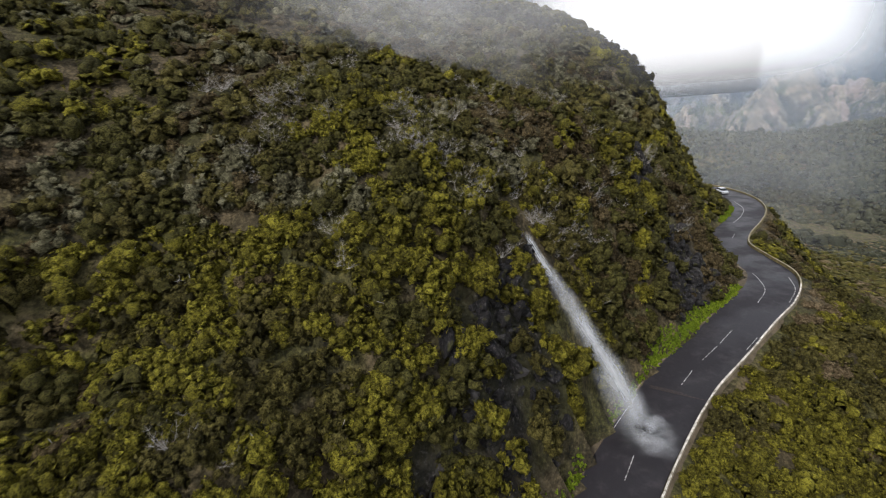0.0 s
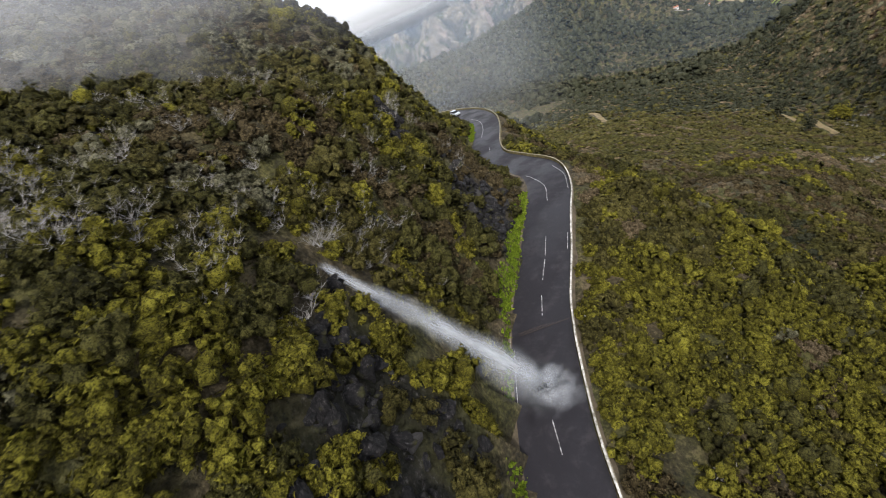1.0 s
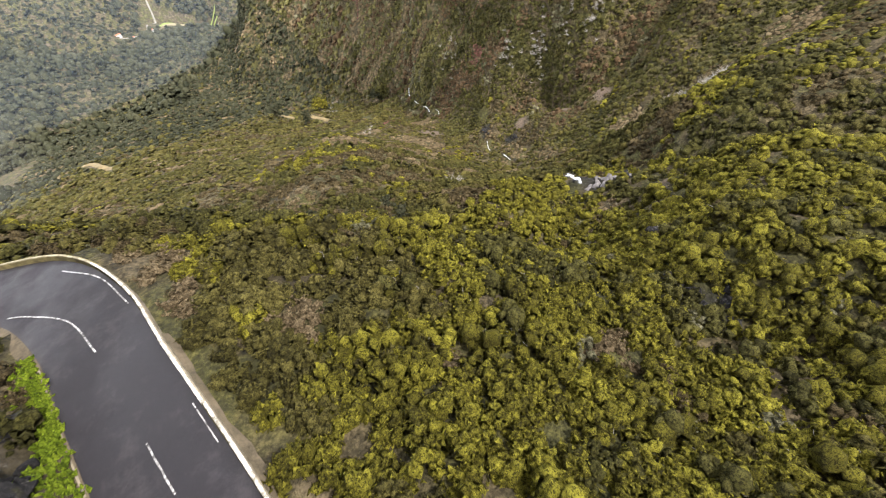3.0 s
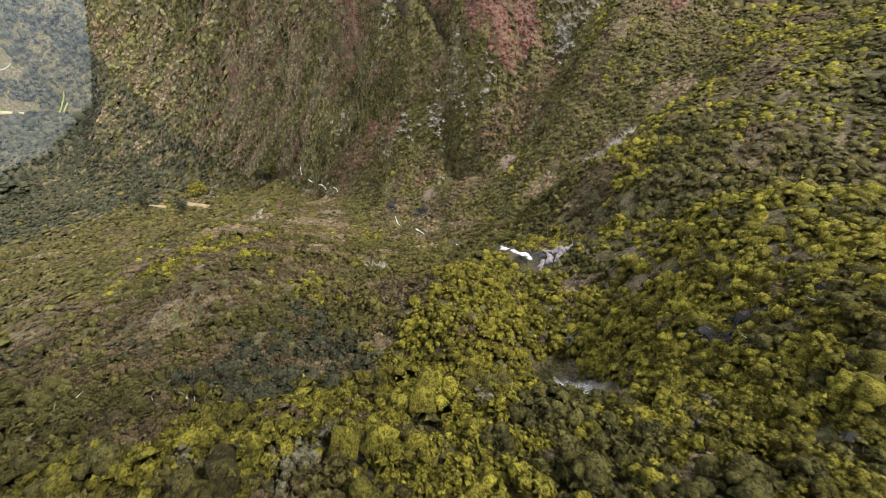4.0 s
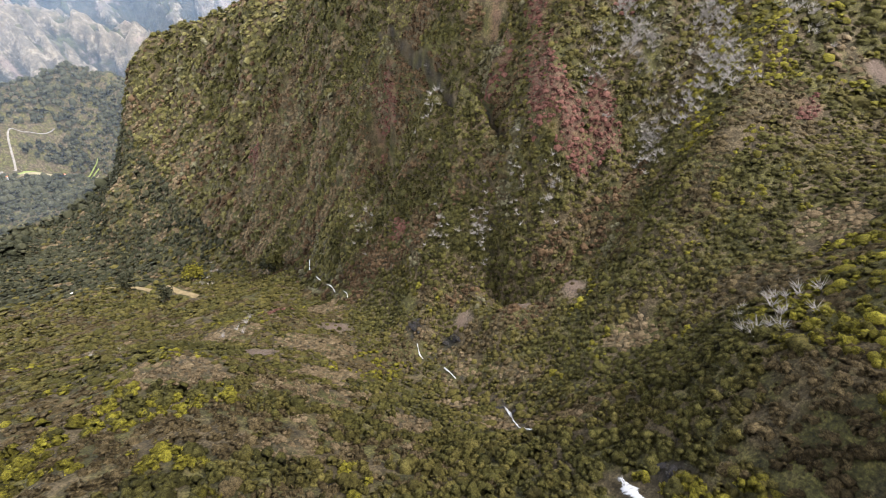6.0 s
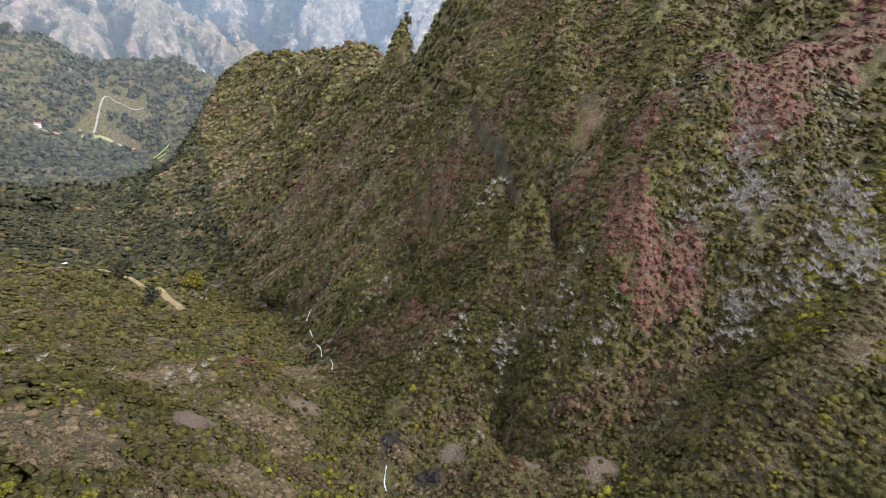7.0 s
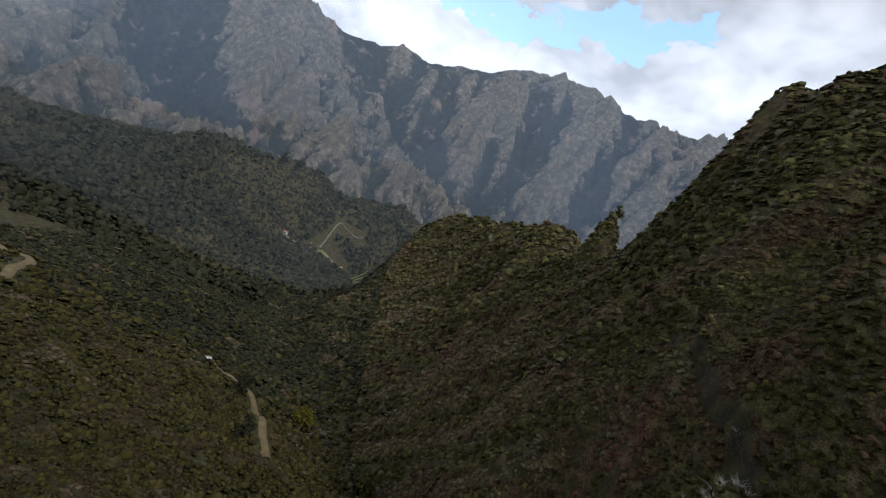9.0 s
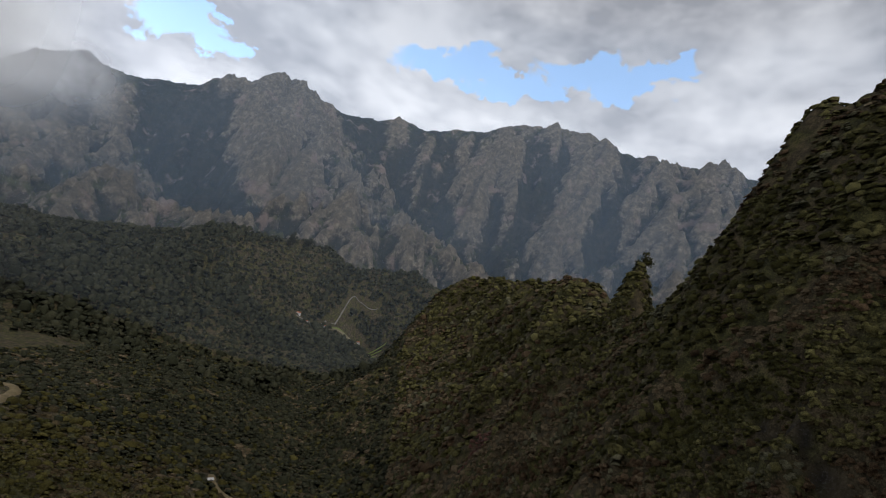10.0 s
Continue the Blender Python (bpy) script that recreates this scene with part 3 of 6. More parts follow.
class Land:
    def __init__(self):
        self.w = None
        p = known_points()
        self.fit(p)
        q = np.array(MARKS, float)
        gap = np.sqrt(((p[:, None, :2] - q[None, :, :2]) ** 2).sum(-1)).min(1)
        p = p[gap > 5.0]
        shift = self.height(q[:, 0], q[:, 1], False) - self.smooth(q[:, 0], q[:, 1])
        self.fit(np.concatenate([p, np.c_[q[:, :2], q[:, 2] - shift]]))

    def fit(self, p):
        self.p, self.c = p, 4.0
        n = len(p)
        r = np.sqrt(((p[:, None, :2] - p[None, :, :2]) ** 2).sum(-1) + self.c ** 2)
        a = np.zeros((n + 3, n + 3))
        a[:n, :n] = r - 0.6 * np.eye(n)
        a[:n, n:] = np.c_[np.ones(n), p[:, :2] / 1000]
        a[n:, :n] = a[:n, n:].T
        self.w = np.linalg.solve(a, np.r_[p[:, 2], 0, 0, 0])

    def smooth(self, x, y):
        out = np.empty(len(x))
        for k in range(0, len(x), 20000):
            s = slice(k, k + 20000)
            r = np.sqrt((x[s, None] - self.p[None, :, 0]) ** 2 + (y[s, None] - self.p[None, :, 1]) ** 2 + self.c ** 2)
            out[s] = r @ self.w[:-3] + self.w[-3] + self.w[-2] * x[s] / 1000 + self.w[-1] * y[s] / 1000
        return out

    def fall(self, x, y):
        return (self.smooth(x + 2, y) - self.smooth(x - 2, y)) / 4, (self.smooth(x, y + 2) - self.smooth(x, y - 2)) / 4

    def road_gap(self, x, y):
        """Distance from the road's middle, and the road's height there."""
        d, z = np.full(len(x), 1e3), np.zeros(len(x))
        near = np.flatnonzero((x > -115) & (x < 45) & (y > -60) & (y < 125))
        for k in range(0, len(near), 20000):
            i = near[k:k + 20000]
            q = (x[i, None] - ROADLINE[None, :, 0]) ** 2 + (y[i, None] - ROADLINE[None, :, 1]) ** 2
            j = q.argmin(1)
            d[i], z[i] = np.sqrt(q[np.arange(len(i)), j]), ROADLINE[j, 2]
        return d, z

    def height(self, x, y, cleft=True):
        z = self.smooth(x, y)
        d, rz = self.road_gap(x, y)
        rough = np.clip((d - HALF - 1.0) / 6, 0, 1)
        east = np.clip((x - 105) / 40, 0, 1) * np.clip((y - 90) / 60, 0, 1) * np.clip((760 - y) / 80, 0, 1)
        z = z + rough * ((fbm(x / 9, y / 9, 4, 3) - 0.5) * 3.2 + (fbm(x / 45, y / 45, 3, 9) - 0.5) * 7)
        # ribs and gullies that run down the cliff
        rib = np.abs(fbm(y / 22 + x / 90, x / 60 - y / 200, 3, 21) - 0.5) * 2
        z = z + east * ((0.28 - rib) * 26 + (fbm(x / 14, y / 14, 4, 5) - 0.5) * 7)
        slanted = self.smooth(x, y)
        cut = np.flatnonzero((x > 95) & (x < 260) & (y > 90) & (y < 700))
        if len(cut):
            crest = dense(LINES["ridge"], 6.0)
            cx, cy = x[cut], y[cut]
            off = np.concatenate([np.sqrt((a[:, None] - crest[None, :, 0]) ** 2 + (b[:, None] - crest[None, :, 1]) ** 2).min(1) for a, b in zip(np.array_split(cx, 20), np.array_split(cy, 20))])
            z[cut] += east[cut] * np.clip(off / 25, 0, 1) * gullies(cx, cy, *self.fall(cx, cy), 62.0, 7.5, 4, 300)
            # slanting ribs
            zs = slanted[cut]
            z[cut] += east[cut] * np.clip(off / 25, 0, 1) * (fbm((cy + 0.85 * zs) / 19, zs / 80, 3, 23) - 0.5) * 20
        far = np.clip((np.hypot(x - 60, y - 150) - 420) / 300, 0, 1)
        wide = np.flatnonzero((far > 0) & (np.abs(x) < 900) & (y > 100) & (y < 1400))
        if len(wide):
            z[wide] += far[wide] * np.clip((np.hypot(x[wide] - 30, y[wide] - 1050) - 70) / 90, 0, 1) * gullies(x[wide], y[wide], *self.fall(x[wide], y[wide]), 150.0, 16.0, 3, 340)
        z = z + far * ((fbm(x / 160, y / 160, 5, 31) - 0.5) * 46)
        trench = dense(CREASE, 4.0)
        near = np.flatnonzero((x > 140) & (x < 190) & (y > 150) & (y < 260))
        if cleft and len(near):
            gap = np.sqrt(((x[near, None] - trench[None, :, 0]) ** 2 + (y[near, None] - trench[None, :, 1]) ** 2)).min(1)
            z[near] -= 8 * np.exp(-(gap / 2.6) ** 2)
        for bx, by, rad, tall in CRAGS:
            z = z + tall * np.exp(-((x - bx) ** 2 + (y - by) ** 2) / rad ** 2)
        k = np.clip((d - HALF - 0.75) / 1.6, 0, 1)
        k = k * k * (3 - 2 * k)
        return np.where(d < HALF + 2.5, (rz - 0.22) * (1 - k) + z * k, z)


LAND = Land()


def spaced(lo, hi, step, end_lo, end_hi, grow=1.13):
    mid = list(np.arange(lo, hi, step))
    a, s = mid[0], step
    left = []
    while a > end_lo:
        s *= grow
        a -= s
        left.append(a)
    b, s = mid[-1], step
    right = []
    while b < end_hi:
        s *= grow
        b += s
        right.append(b)
    return np.array(left[::-1] + mid + right)


GX = spaced(-75, 285, 1.85, -4800, 4800, 1.07)
GY = spaced(-62, 640, 2.1, -4800, 4800, 1.06)
GXX, GYY = np.meshgrid(GX, GY)
GZ = LAND.height(GXX.ravel(), GYY.ravel()).reshape(GXX.shape)
GNX, GNY = np.gradient(GZ, GX, axis=1), np.gradient(GZ, GY, axis=0)


def sample(field, x, y):
    i = np.clip(np.searchsorted(GX, x) - 1, 0, len(GX) - 2)
    j = np.clip(np.searchsorted(GY, y) - 1, 0, len(GY) - 2)
    u, v = (x - GX[i]) / (GX[i + 1] - GX[i]), (y - GY[j]) / (GY[j + 1] - GY[j])
    return (field[j, i] * (1 - u) + field[j, i + 1] * u) * (1 - v) + (field[j + 1, i] * (1 - u) + field[j + 1, i + 1] * u) * v


def ground_z(x, y):
    return float(sample(GZ, np.array([x]), np.array([y]))[0])


def mesh_from(name, verts, faces, mat, smooth=True, tone=None, uv=None):
    """A mesh from arrays: verts n x 3, faces m x k (one k)."""
    me = bpy.data.meshes.new(name)
    verts, faces = np.ascontiguousarray(verts, np.float32), np.ascontiguousarray(faces, np.int32)
    n, k = faces.shape
    me.vertices.add(len(verts))
    me.vertices.foreach_set("co", verts.ravel())
    me.loops.add(n * k)
    me.loops.foreach_set("vertex_index", faces.ravel())
    me.polygons.add(n)
    me.polygons.foreach_set("loop_start", np.arange(0, n * k, k, dtype=np.int32))
    me.update(calc_edges=True)
    me.polygons.foreach_set("use_smooth", np.full(n, smooth))
    if tone is not None:
        me.attributes.new("tone", 'FLOAT', 'POINT').data.foreach_set("value", np.ascontiguousarray(tone, np.float32))
    if uv is not None:
        me.uv_layers.new(name="UVMap").data.foreach_set("uv", np.ascontiguousarray(uv[faces.ravel()], np.float32).ravel())
    me.materials.append(mat)
    me.update()
    return me


def grid_faces(ny, nx):
    i = np.arange((ny - 1) * nx).reshape(ny - 1, nx)[:, :-1].ravel()
    return np.stack([i, i + 1, i + nx + 1, i + nx], 1)


# middles and radii of bracken patches, of straw-coloured grass and of bare rock
RED = [(225, 134, 6), (216, 135, 6), (209, 137, 6), (203, 137, 7), (197, 137, 7), (191, 140, 7), (187, 141, 6), (185, 153, 4), (176, 157, 4), (172, 159, 3.5), (168, 160, 3.5), (161, 155, 3.5), (156, 151, 3.5), (161, 170, 3.5), (158, 175, 3.5), (167, 177, 2.5), (150, 223, 3),
       (153, 146, 5), (154, 138, 5), (163, 133, 5), (147, 231, 3.5), (133, 368, 6), (123, 196, 3), (186, 86, 3.5), (71, 213, 5)]
TAN = [(47, 201, 12), (33, 150, 9), (60, 150, 8), (72, 170, 7), (20, 190, 10), (64, 118, 5), (88, 215, 8), (40, 112, 4), (95, 222, 7), (28, 30, 2.2), (20, 24, 1.8), (18, 16, 1.6), (53, 49, 2.2), (46, 45, 1.5), (-6, 38, 3), (-4, 34, 2.4), (2, 27, 2), (116, 97, 6), (68, 178, 9), (9, 20, 1.4),
       (204, 82, 5), (150, 70, 7)]
BARE = [(121, 134, 4), (129, 121, 4), (110, 150, 4), (61, 43, 1.8), (58, 42, 1.6), (54, 39, 1.8), (207, 75, 4), (83, 190, 6), (52, 170, 5)]
ROCKY = [(-22.2, 22.9, 1.6), (-20.4, 22.4, 1.6), (-18.8, 18, 1.5), (-13.4, 19, 1.8), (-14.4, 27.6, 1.8), (-13.5, 22.5, 3.2), (-14.8, 26.5, 2.6), (-12, 18.5, 2.2), (-5.4, -8.6, 2.4), (-3.6, -11.6, 2.3), (-2.2, -15, 2.2), (-1.2, -12.2, 1.8), (-0.4, -17.2, 2.0), (1.2, -20.5, 1.8), (-3.0, -7.0, 1.6), (0.4, -14.0, 1.5), (-4.6, -8.8, 1.4), (-7.6, -8.6, 1.0), (29, 15, 1.6), (27, 18.5, 1.8), (37, 26, 2.2), (39.5, 24.8, 2), (62, 57, 4), (58, 56, 3.2), (66, 55, 3.6), (60, 61, 3.2), (73, 72, 3), (99, 164, 3.5), (102, 149, 3.5), (36, 78, 2.0)]
ROCKY += [(x, y, 1.5) for x, y, _ in dense(CREASE, 4.0)]
# the stony bed of the stream further down
ROCKY += [(x, y, 1.3) for x, y, _ in dense(LINES["stream"], 6.0) if 100 < y < 165 or 225 < y < 440]


def inside(p, spots, grow=1.0):
    out = np.zeros(len(p), bool)
    for sx, sy, r in spots:
        ang = np.arctan2(p[:, 1] - sy, p[:, 0] - sx)
        edge = r * grow * (0.55 + 0.9 * fbm(p[:, 0] / 4, p[:, 1] / 4, 2, 13))
        out |= np.hypot(p[:, 0] - sx, p[:, 1] - sy) < edge
    return out


def nearness(p, spots):
    """1 in the middle of a patch, 0 well outside it."""
    out = np.zeros(len(p))
    for sx, sy, r in spots:
        out = np.maximum(out, np.clip(1.3 - np.hypot(p[:, 0] - sx, p[:, 1] - sy) / r * 0.8, 0, 1))
    return out


ground = new("ground", mesh_from("ground", np.stack([GXX.ravel(), GYY.ravel(), GZ.ravel()], 1), grid_faces(*GXX.shape), GROUND))
for patch_name, patch_spots in (("litter", RED), ("bare", BARE), ("stony", ROCKY)):
    ground.data.attributes.new(patch_name, 'FLOAT', 'POINT').data.foreach_set("value", nearness(np.stack([GXX.ravel(), GYY.ravel()], 1), patch_spots).astype(np.float32))
tagged(ground, "steep scrub-covered valley ground of dark earth and rock", "ground", kind="structure")


def part(name, me, parent, label=""):
    ob = new(name, me)
    ob.parent = parent
    if label:
        ob["label"] = label
    return ob


# ---- road ----
def ribbon(name, line_a, line_b, mat, drop=0.0):
    """A strip between two lines, with a skirt of the given depth on both sides."""
    n = len(line_a)
    rows = [line_a, line_b]
    if drop:
        rows = [line_a - (0, 0, drop), line_a, line_b, line_b - (0, 0, drop)]
    v = np.stack(rows, 1).reshape(-1, 3)
    return mesh_from(name, v, grid_faces(n, len(rows))[:, ::-1], mat, smooth=False)


def build_road():
    n = len(ROADLINE)
    offs = np.linspace(-HALF, HALF, 9)
    v = np.stack([road_edge(o) + (0, 0, 0.05 * (1 - (o / HALF) ** 2)) for o in offs], 1).reshape(-1, 3)
    me = mesh_from("road", v, grid_faces(n, 9)[:, ::-1], ASPHALT)
    return tagged(new("road", me), "wet dark asphalt mountain road with worn patches", "road", kind="structure")


build_road()


def box_strip(name, k0, k1, off0, off1, z0, z1, mat, chamfer=0.03):
    """A beam along the road from step k0 to k1: its cross-section is a box with the upper edges taken off."""
    sec = [(off0, z0), (off0, z1 - chamfer), (off0 + chamfer, z1), (off1 - chamfer, z1), (off1, z1 - chamfer), (off1, z0)]
    k = slice(k0, k1 + 1)
    n = len(ROADLINE[k])
    v = np.stack([road_edge(o, k) + (0, 0, z) for o, z in sec], 1).reshape(-1, 3)
    f = [list(q) for q in grid_faces(n, 6)]
    me = bpy.data.meshes.new(name)
    me.from_pydata([tuple(p) for p in v], [], f + [list(range(6)), list(range(6 * n - 1, 6 * n - 7, -1))])
    me.materials.append(mat)
    bm = bmesh.new()
    bm.from_mesh(me)
    bmesh.ops.recalc_face_normals(bm, faces=bm.faces)
    bm.to_mesh(me)
    bm.free()
    return me


def step_at(y):
    return int(np.abs(ROADLINE[:, 1] - y).argmin())


def build_parapet():
    wall = tagged(new("parapet_wall"), "low roadside parapet wall with worn whitewashed caps", "wall", kind="structure")
    rng = random.Random(3)
    bend, start, end = step_at(38), 4, len(ROADLINE) - 3
    part("wall_body", box_strip("wall_body", start, bend, 3.17, 3.4, -0.9, 0.33, WALLSTONE), wall, "mossy dark stone parapet")
    part("wall_body", box_strip("wall_body", bend, end, 3.17, 3.4, -0.9, 0.36, WALLOCHRE), wall, "parapet with ochre lichen")
    k = start
    while k < end - 3:
        n = rng.choice((3, 4, 4, 5))
        hi = 0.33 if k < bend else 0.36
        a, w = rng.uniform(-0.03, 0.03), rng.uniform(-0.02, 0.03)
        if rng.random() > 0.06:
            part("cap_stone", box_strip("cap_stone", k, min(k + n, end), 3.17 + a, 3.34 + a + w, hi, hi + rng.uniform(0.05, 0.11), WALLCAP if k < bend else WALLPALE, 0.03), wall)
        k += n


def build_kerb():
    """The gutter edge along the foot of the crag."""
    kerb = tagged(new("kerb"), "narrow broken concrete gutter edge below the crag", "kerb", kind="structure")
    for a, b in ((-14, -4), (2, 12), (12.5, 22), (24, 34), (44, 47)):
        part("kerb_stone", box_strip("kerb_stone", step_at(a), step_at(b), -3.28, -3.14, -0.2, 0.05, WALLSTONE, 0.02), kerb)


def paint_line(points, width, name="lane_marking"):
    """Road paint from point to point, laid on the surface."""
    p = curve([(x, y, 0) for x, y in points], 0.4) if len(points) > 2 else dense([(*points[0], 0), (*points[1], 0)], 0.5)
    q = ((p[:, None, :2] - ROADLINE[None, :, :2]) ** 2).sum(-1)
    j = q.argmin(1)
    off = np.sqrt(q[np.arange(len(p)), j])
    p[:, 2] = ROADLINE[j, 2] + 0.05 * (1 - np.minimum(off / HALF, 1) ** 2) + 0.035
    w = np.gradient(p[:, :2], axis=0)
    w /= np.linalg.norm(w, axis=1)[:, None]
    side = np.c_[w[:, 1], -w[:, 0], 0 * w[:, 0]] * width / 2
    me = ribbon(name, p - side, p + side, PAINT, 0.03)
    return new(name, me)


def build_markings():
    for ends in ([(1.5, -2.6), (0, 0.1)], [(-3.9, 11.2), (-4.7, 13.9)], [(-5.2, 16.2), (-5.8, 19.6)], [(-5.95, 20.3), (-6.75, 23.7)], [(4.2, -8.4), (2.9, -5.6)], [(9, -17.5), (7.4, -14.4)], [(-27.5, 55.2), (-28.9, 58)]):
        tagged(paint_line(ends, 0.085), "worn white dash along the middle of the road", "road marking", "centre dashes", "structure")
    tagged(paint_line([(-8.7, 31.8), (-10.3, 36.0), (-13.2, 39.2), (-15.0, 40.6)], 0.095), "worn white curved line in the bend", "road marking", "centre dashes", "structure")
    tagged(paint_line([(-6.4, 34.5), (-8.2, 39.2), (-11, 42.8)], 0.09), "worn white edge line in the bend", "road marking", kind="structure")
    tagged(paint_line([(-34.0, 65.5), (-36.5, 72), (-40.5, 79), (-46.5, 84.8)], 0.14), "worn white curved line in the far bend", "road marking", kind="structure")
    tagged(paint_line([tuple(p[:2]) for p in road_edge(-2.8)[step_at(2):step_at(9):4]], 0.06), "faded white edge line beside the crag", "road marking", kind="structure")
    tagged(paint_line([tuple(p[:2]) for p in road_edge(2.75)[step_at(20.5):step_at(26):4]], 0.06), "faded white edge line beside the parapet", "road marking", kind="structure")


def build_verge():
    """Trodden earth between the parapet and the shrubs, and along the foot of the crag."""
    for o0, o1, a, b, label in ((3.4, 3.85, -30, 30, "brown trodden earth strip outside the parapet"), (-3.9, -3.02, -30, 46, "dirty earth gutter below the crag")):
        k = slice(step_at(a), step_at(b))
        n = len(ROADLINE[k])
        cols = []
        for o in np.linspace(o0, o1, 5):
            p = road_edge(o, k).copy()
            f = (o - o0) / (o1 - o0) if o0 > 0 else (o1 - o) / (o1 - o0)
            p[:, 2] += 0.03 - 0.55 * f * (1 if o0 > 0 else 0.1) + 0.12 * (fbm(p[:, 0] * 1.3, p[:, 1] * 1.3, 3, 7) - 0.5)
            cols.append(p)
        me = mesh_from("verge", np.stack(cols, 1).reshape(-1, 3), grid_faces(n, 5)[:, ::-1], EARTH)
        tagged(new("verge", me), label, "verge", kind="structure")


build_parapet()
build_verge()
build_kerb()
build_markings()


# ---- stream in the valley floor ----
def water_strip(name, points, width, mat, rise=0.35, seed=1, flare=0.0):
    """Broken white water that follows the bed, with an uneven edge."""
    p = curve(points, 0.6)
    rng = np.random.default_rng(seed)
    w = np.gradient(p[:, :2], axis=0)
    w /= np.linalg.norm(w, axis=1)[:, None]
    side = np.c_[w[:, 1], -w[:, 0]]
    n = len(p)
    wob = np.interp(np.arange(n), np.arange(0, n + 4, 3), rng.uniform(0.15, 1.5, len(np.arange(0, n + 4, 3))))
    cols = []
    for c in np.linspace(-1, 1, 7):
        xy = p[:, :2] + side * (c * width * wob / 2 * (1 - flare * np.linspace(0, 1, n)))[:, None] + rng.normal(0, 0.06, (n, 2))
        z = sample(GZ, xy[:, 0], xy[:, 1]) * 0.5 + sample(GZ, p[:, 0], p[:, 1]) * 0.5 + rise * (1 - 0.9 * abs(c) ** 2) + rng.normal(0, 0.07, n)
        cols.append(np.c_[xy, z])
    v = np.stack(cols, 1).reshape(-1, 3)
    uv = np.stack(np.broadcast_arrays(np.linspace(0, 1, 7)[None, :], np.linspace(0, 1, n)[:, None]), -1).reshape(-1, 2)
    return tagged(new(name, mesh_from(name, v, grid_faces(n, 7)[:, ::-1], mat, uv=uv)), "white foaming stream running down between rocks", "stream", kind="structure")


WATERS = [[(29.5, 33.5, 0), (32, 36.3, 0), (34.5, 39.3, 0), (37, 42, 0)], [(56.6, 58.5, 0), (58.2, 61.5, 0), (60.5, 65.5, 0), (63.5, 69, 0)], [(66, 72, 0), (68, 75, 0), (70, 77.5, 0)], [(77, 97, 0), (79, 102, 0), (82.5, 106, 0), (86, 111, 0), (88, 115, 0)],
          [(90, 134, 0), (91.2, 138, 0), (92, 142, 0)], [(91, 150, 0), (92, 153, 0), (95, 158, 0)], [(103, 230, 0), (104.5, 236, 0), (105, 243, 0)], [(106, 250, 0), (106.5, 254, 0), (107, 258, 0)], [(101, 214, 0), (103, 218, 0), (104, 224, 0)]]
for i, (line, wide) in enumerate(zip(WATERS, (6.5, 2.4, 2.4, 0.9, 0.7, 0.6, 0.7, 0.7, 0.5))):
    water_strip("stream", line, wide, RAPIDS, 0.7 if i < 3 else 0.4, i + 2, 0.75 if i == 0 else 0.0)


# ---- earth tracks on the far slope ----
def track(points, width, mat):
    p = curve(points, 2.0)
    w = np.gradient(p[:, :2], axis=0)
    w /= np.linalg.norm(w, axis=1)[:, None]
    side = np.c_[w[:, 1], -w[:, 0]]
    cols = []
    for c in np.linspace(-1, 1, 5):
        xy = p[:, :2] + side * c * width / 2
        cols.append(np.c_[xy, sample(GZ, p[:, 0], p[:, 1]) + 0.9 - 1.6 * abs(c) ** 4])
    v = np.stack(cols, 1).reshape(-1, 3)
    return tagged(new("track", mesh_from("track", v, grid_faces(len(p), 5)[:, ::-1], mat)), "pale earth track across the scrub slope", "track", kind="structure")


TRACKS = [[(60, 306, 0), (54, 322, 0), (49, 338, 0), (42, 356, 0), (37, 366, 0), (29, 362, 0), (20, 366, 0), (11, 376, 0), (4, 396, 0)],
          [(-74, 338, 0), (-86, 362, 0), (-96, 388, 0), (-112, 396, 0), (-130, 410, 0)],
          [(-78, 978, 0), (-58, 996, 0), (-33, 1012, 0), (-27, 1050, 0), (-14, 1090, 0), (0, 1136, 0), (26, 1150, 0), (64, 1158, 0)]]
for line, wide, dirt in zip(TRACKS, (5.0, 6.0, 4.5), (DIRT, DIRT, LANE)):
    track(line, wide, dirt)


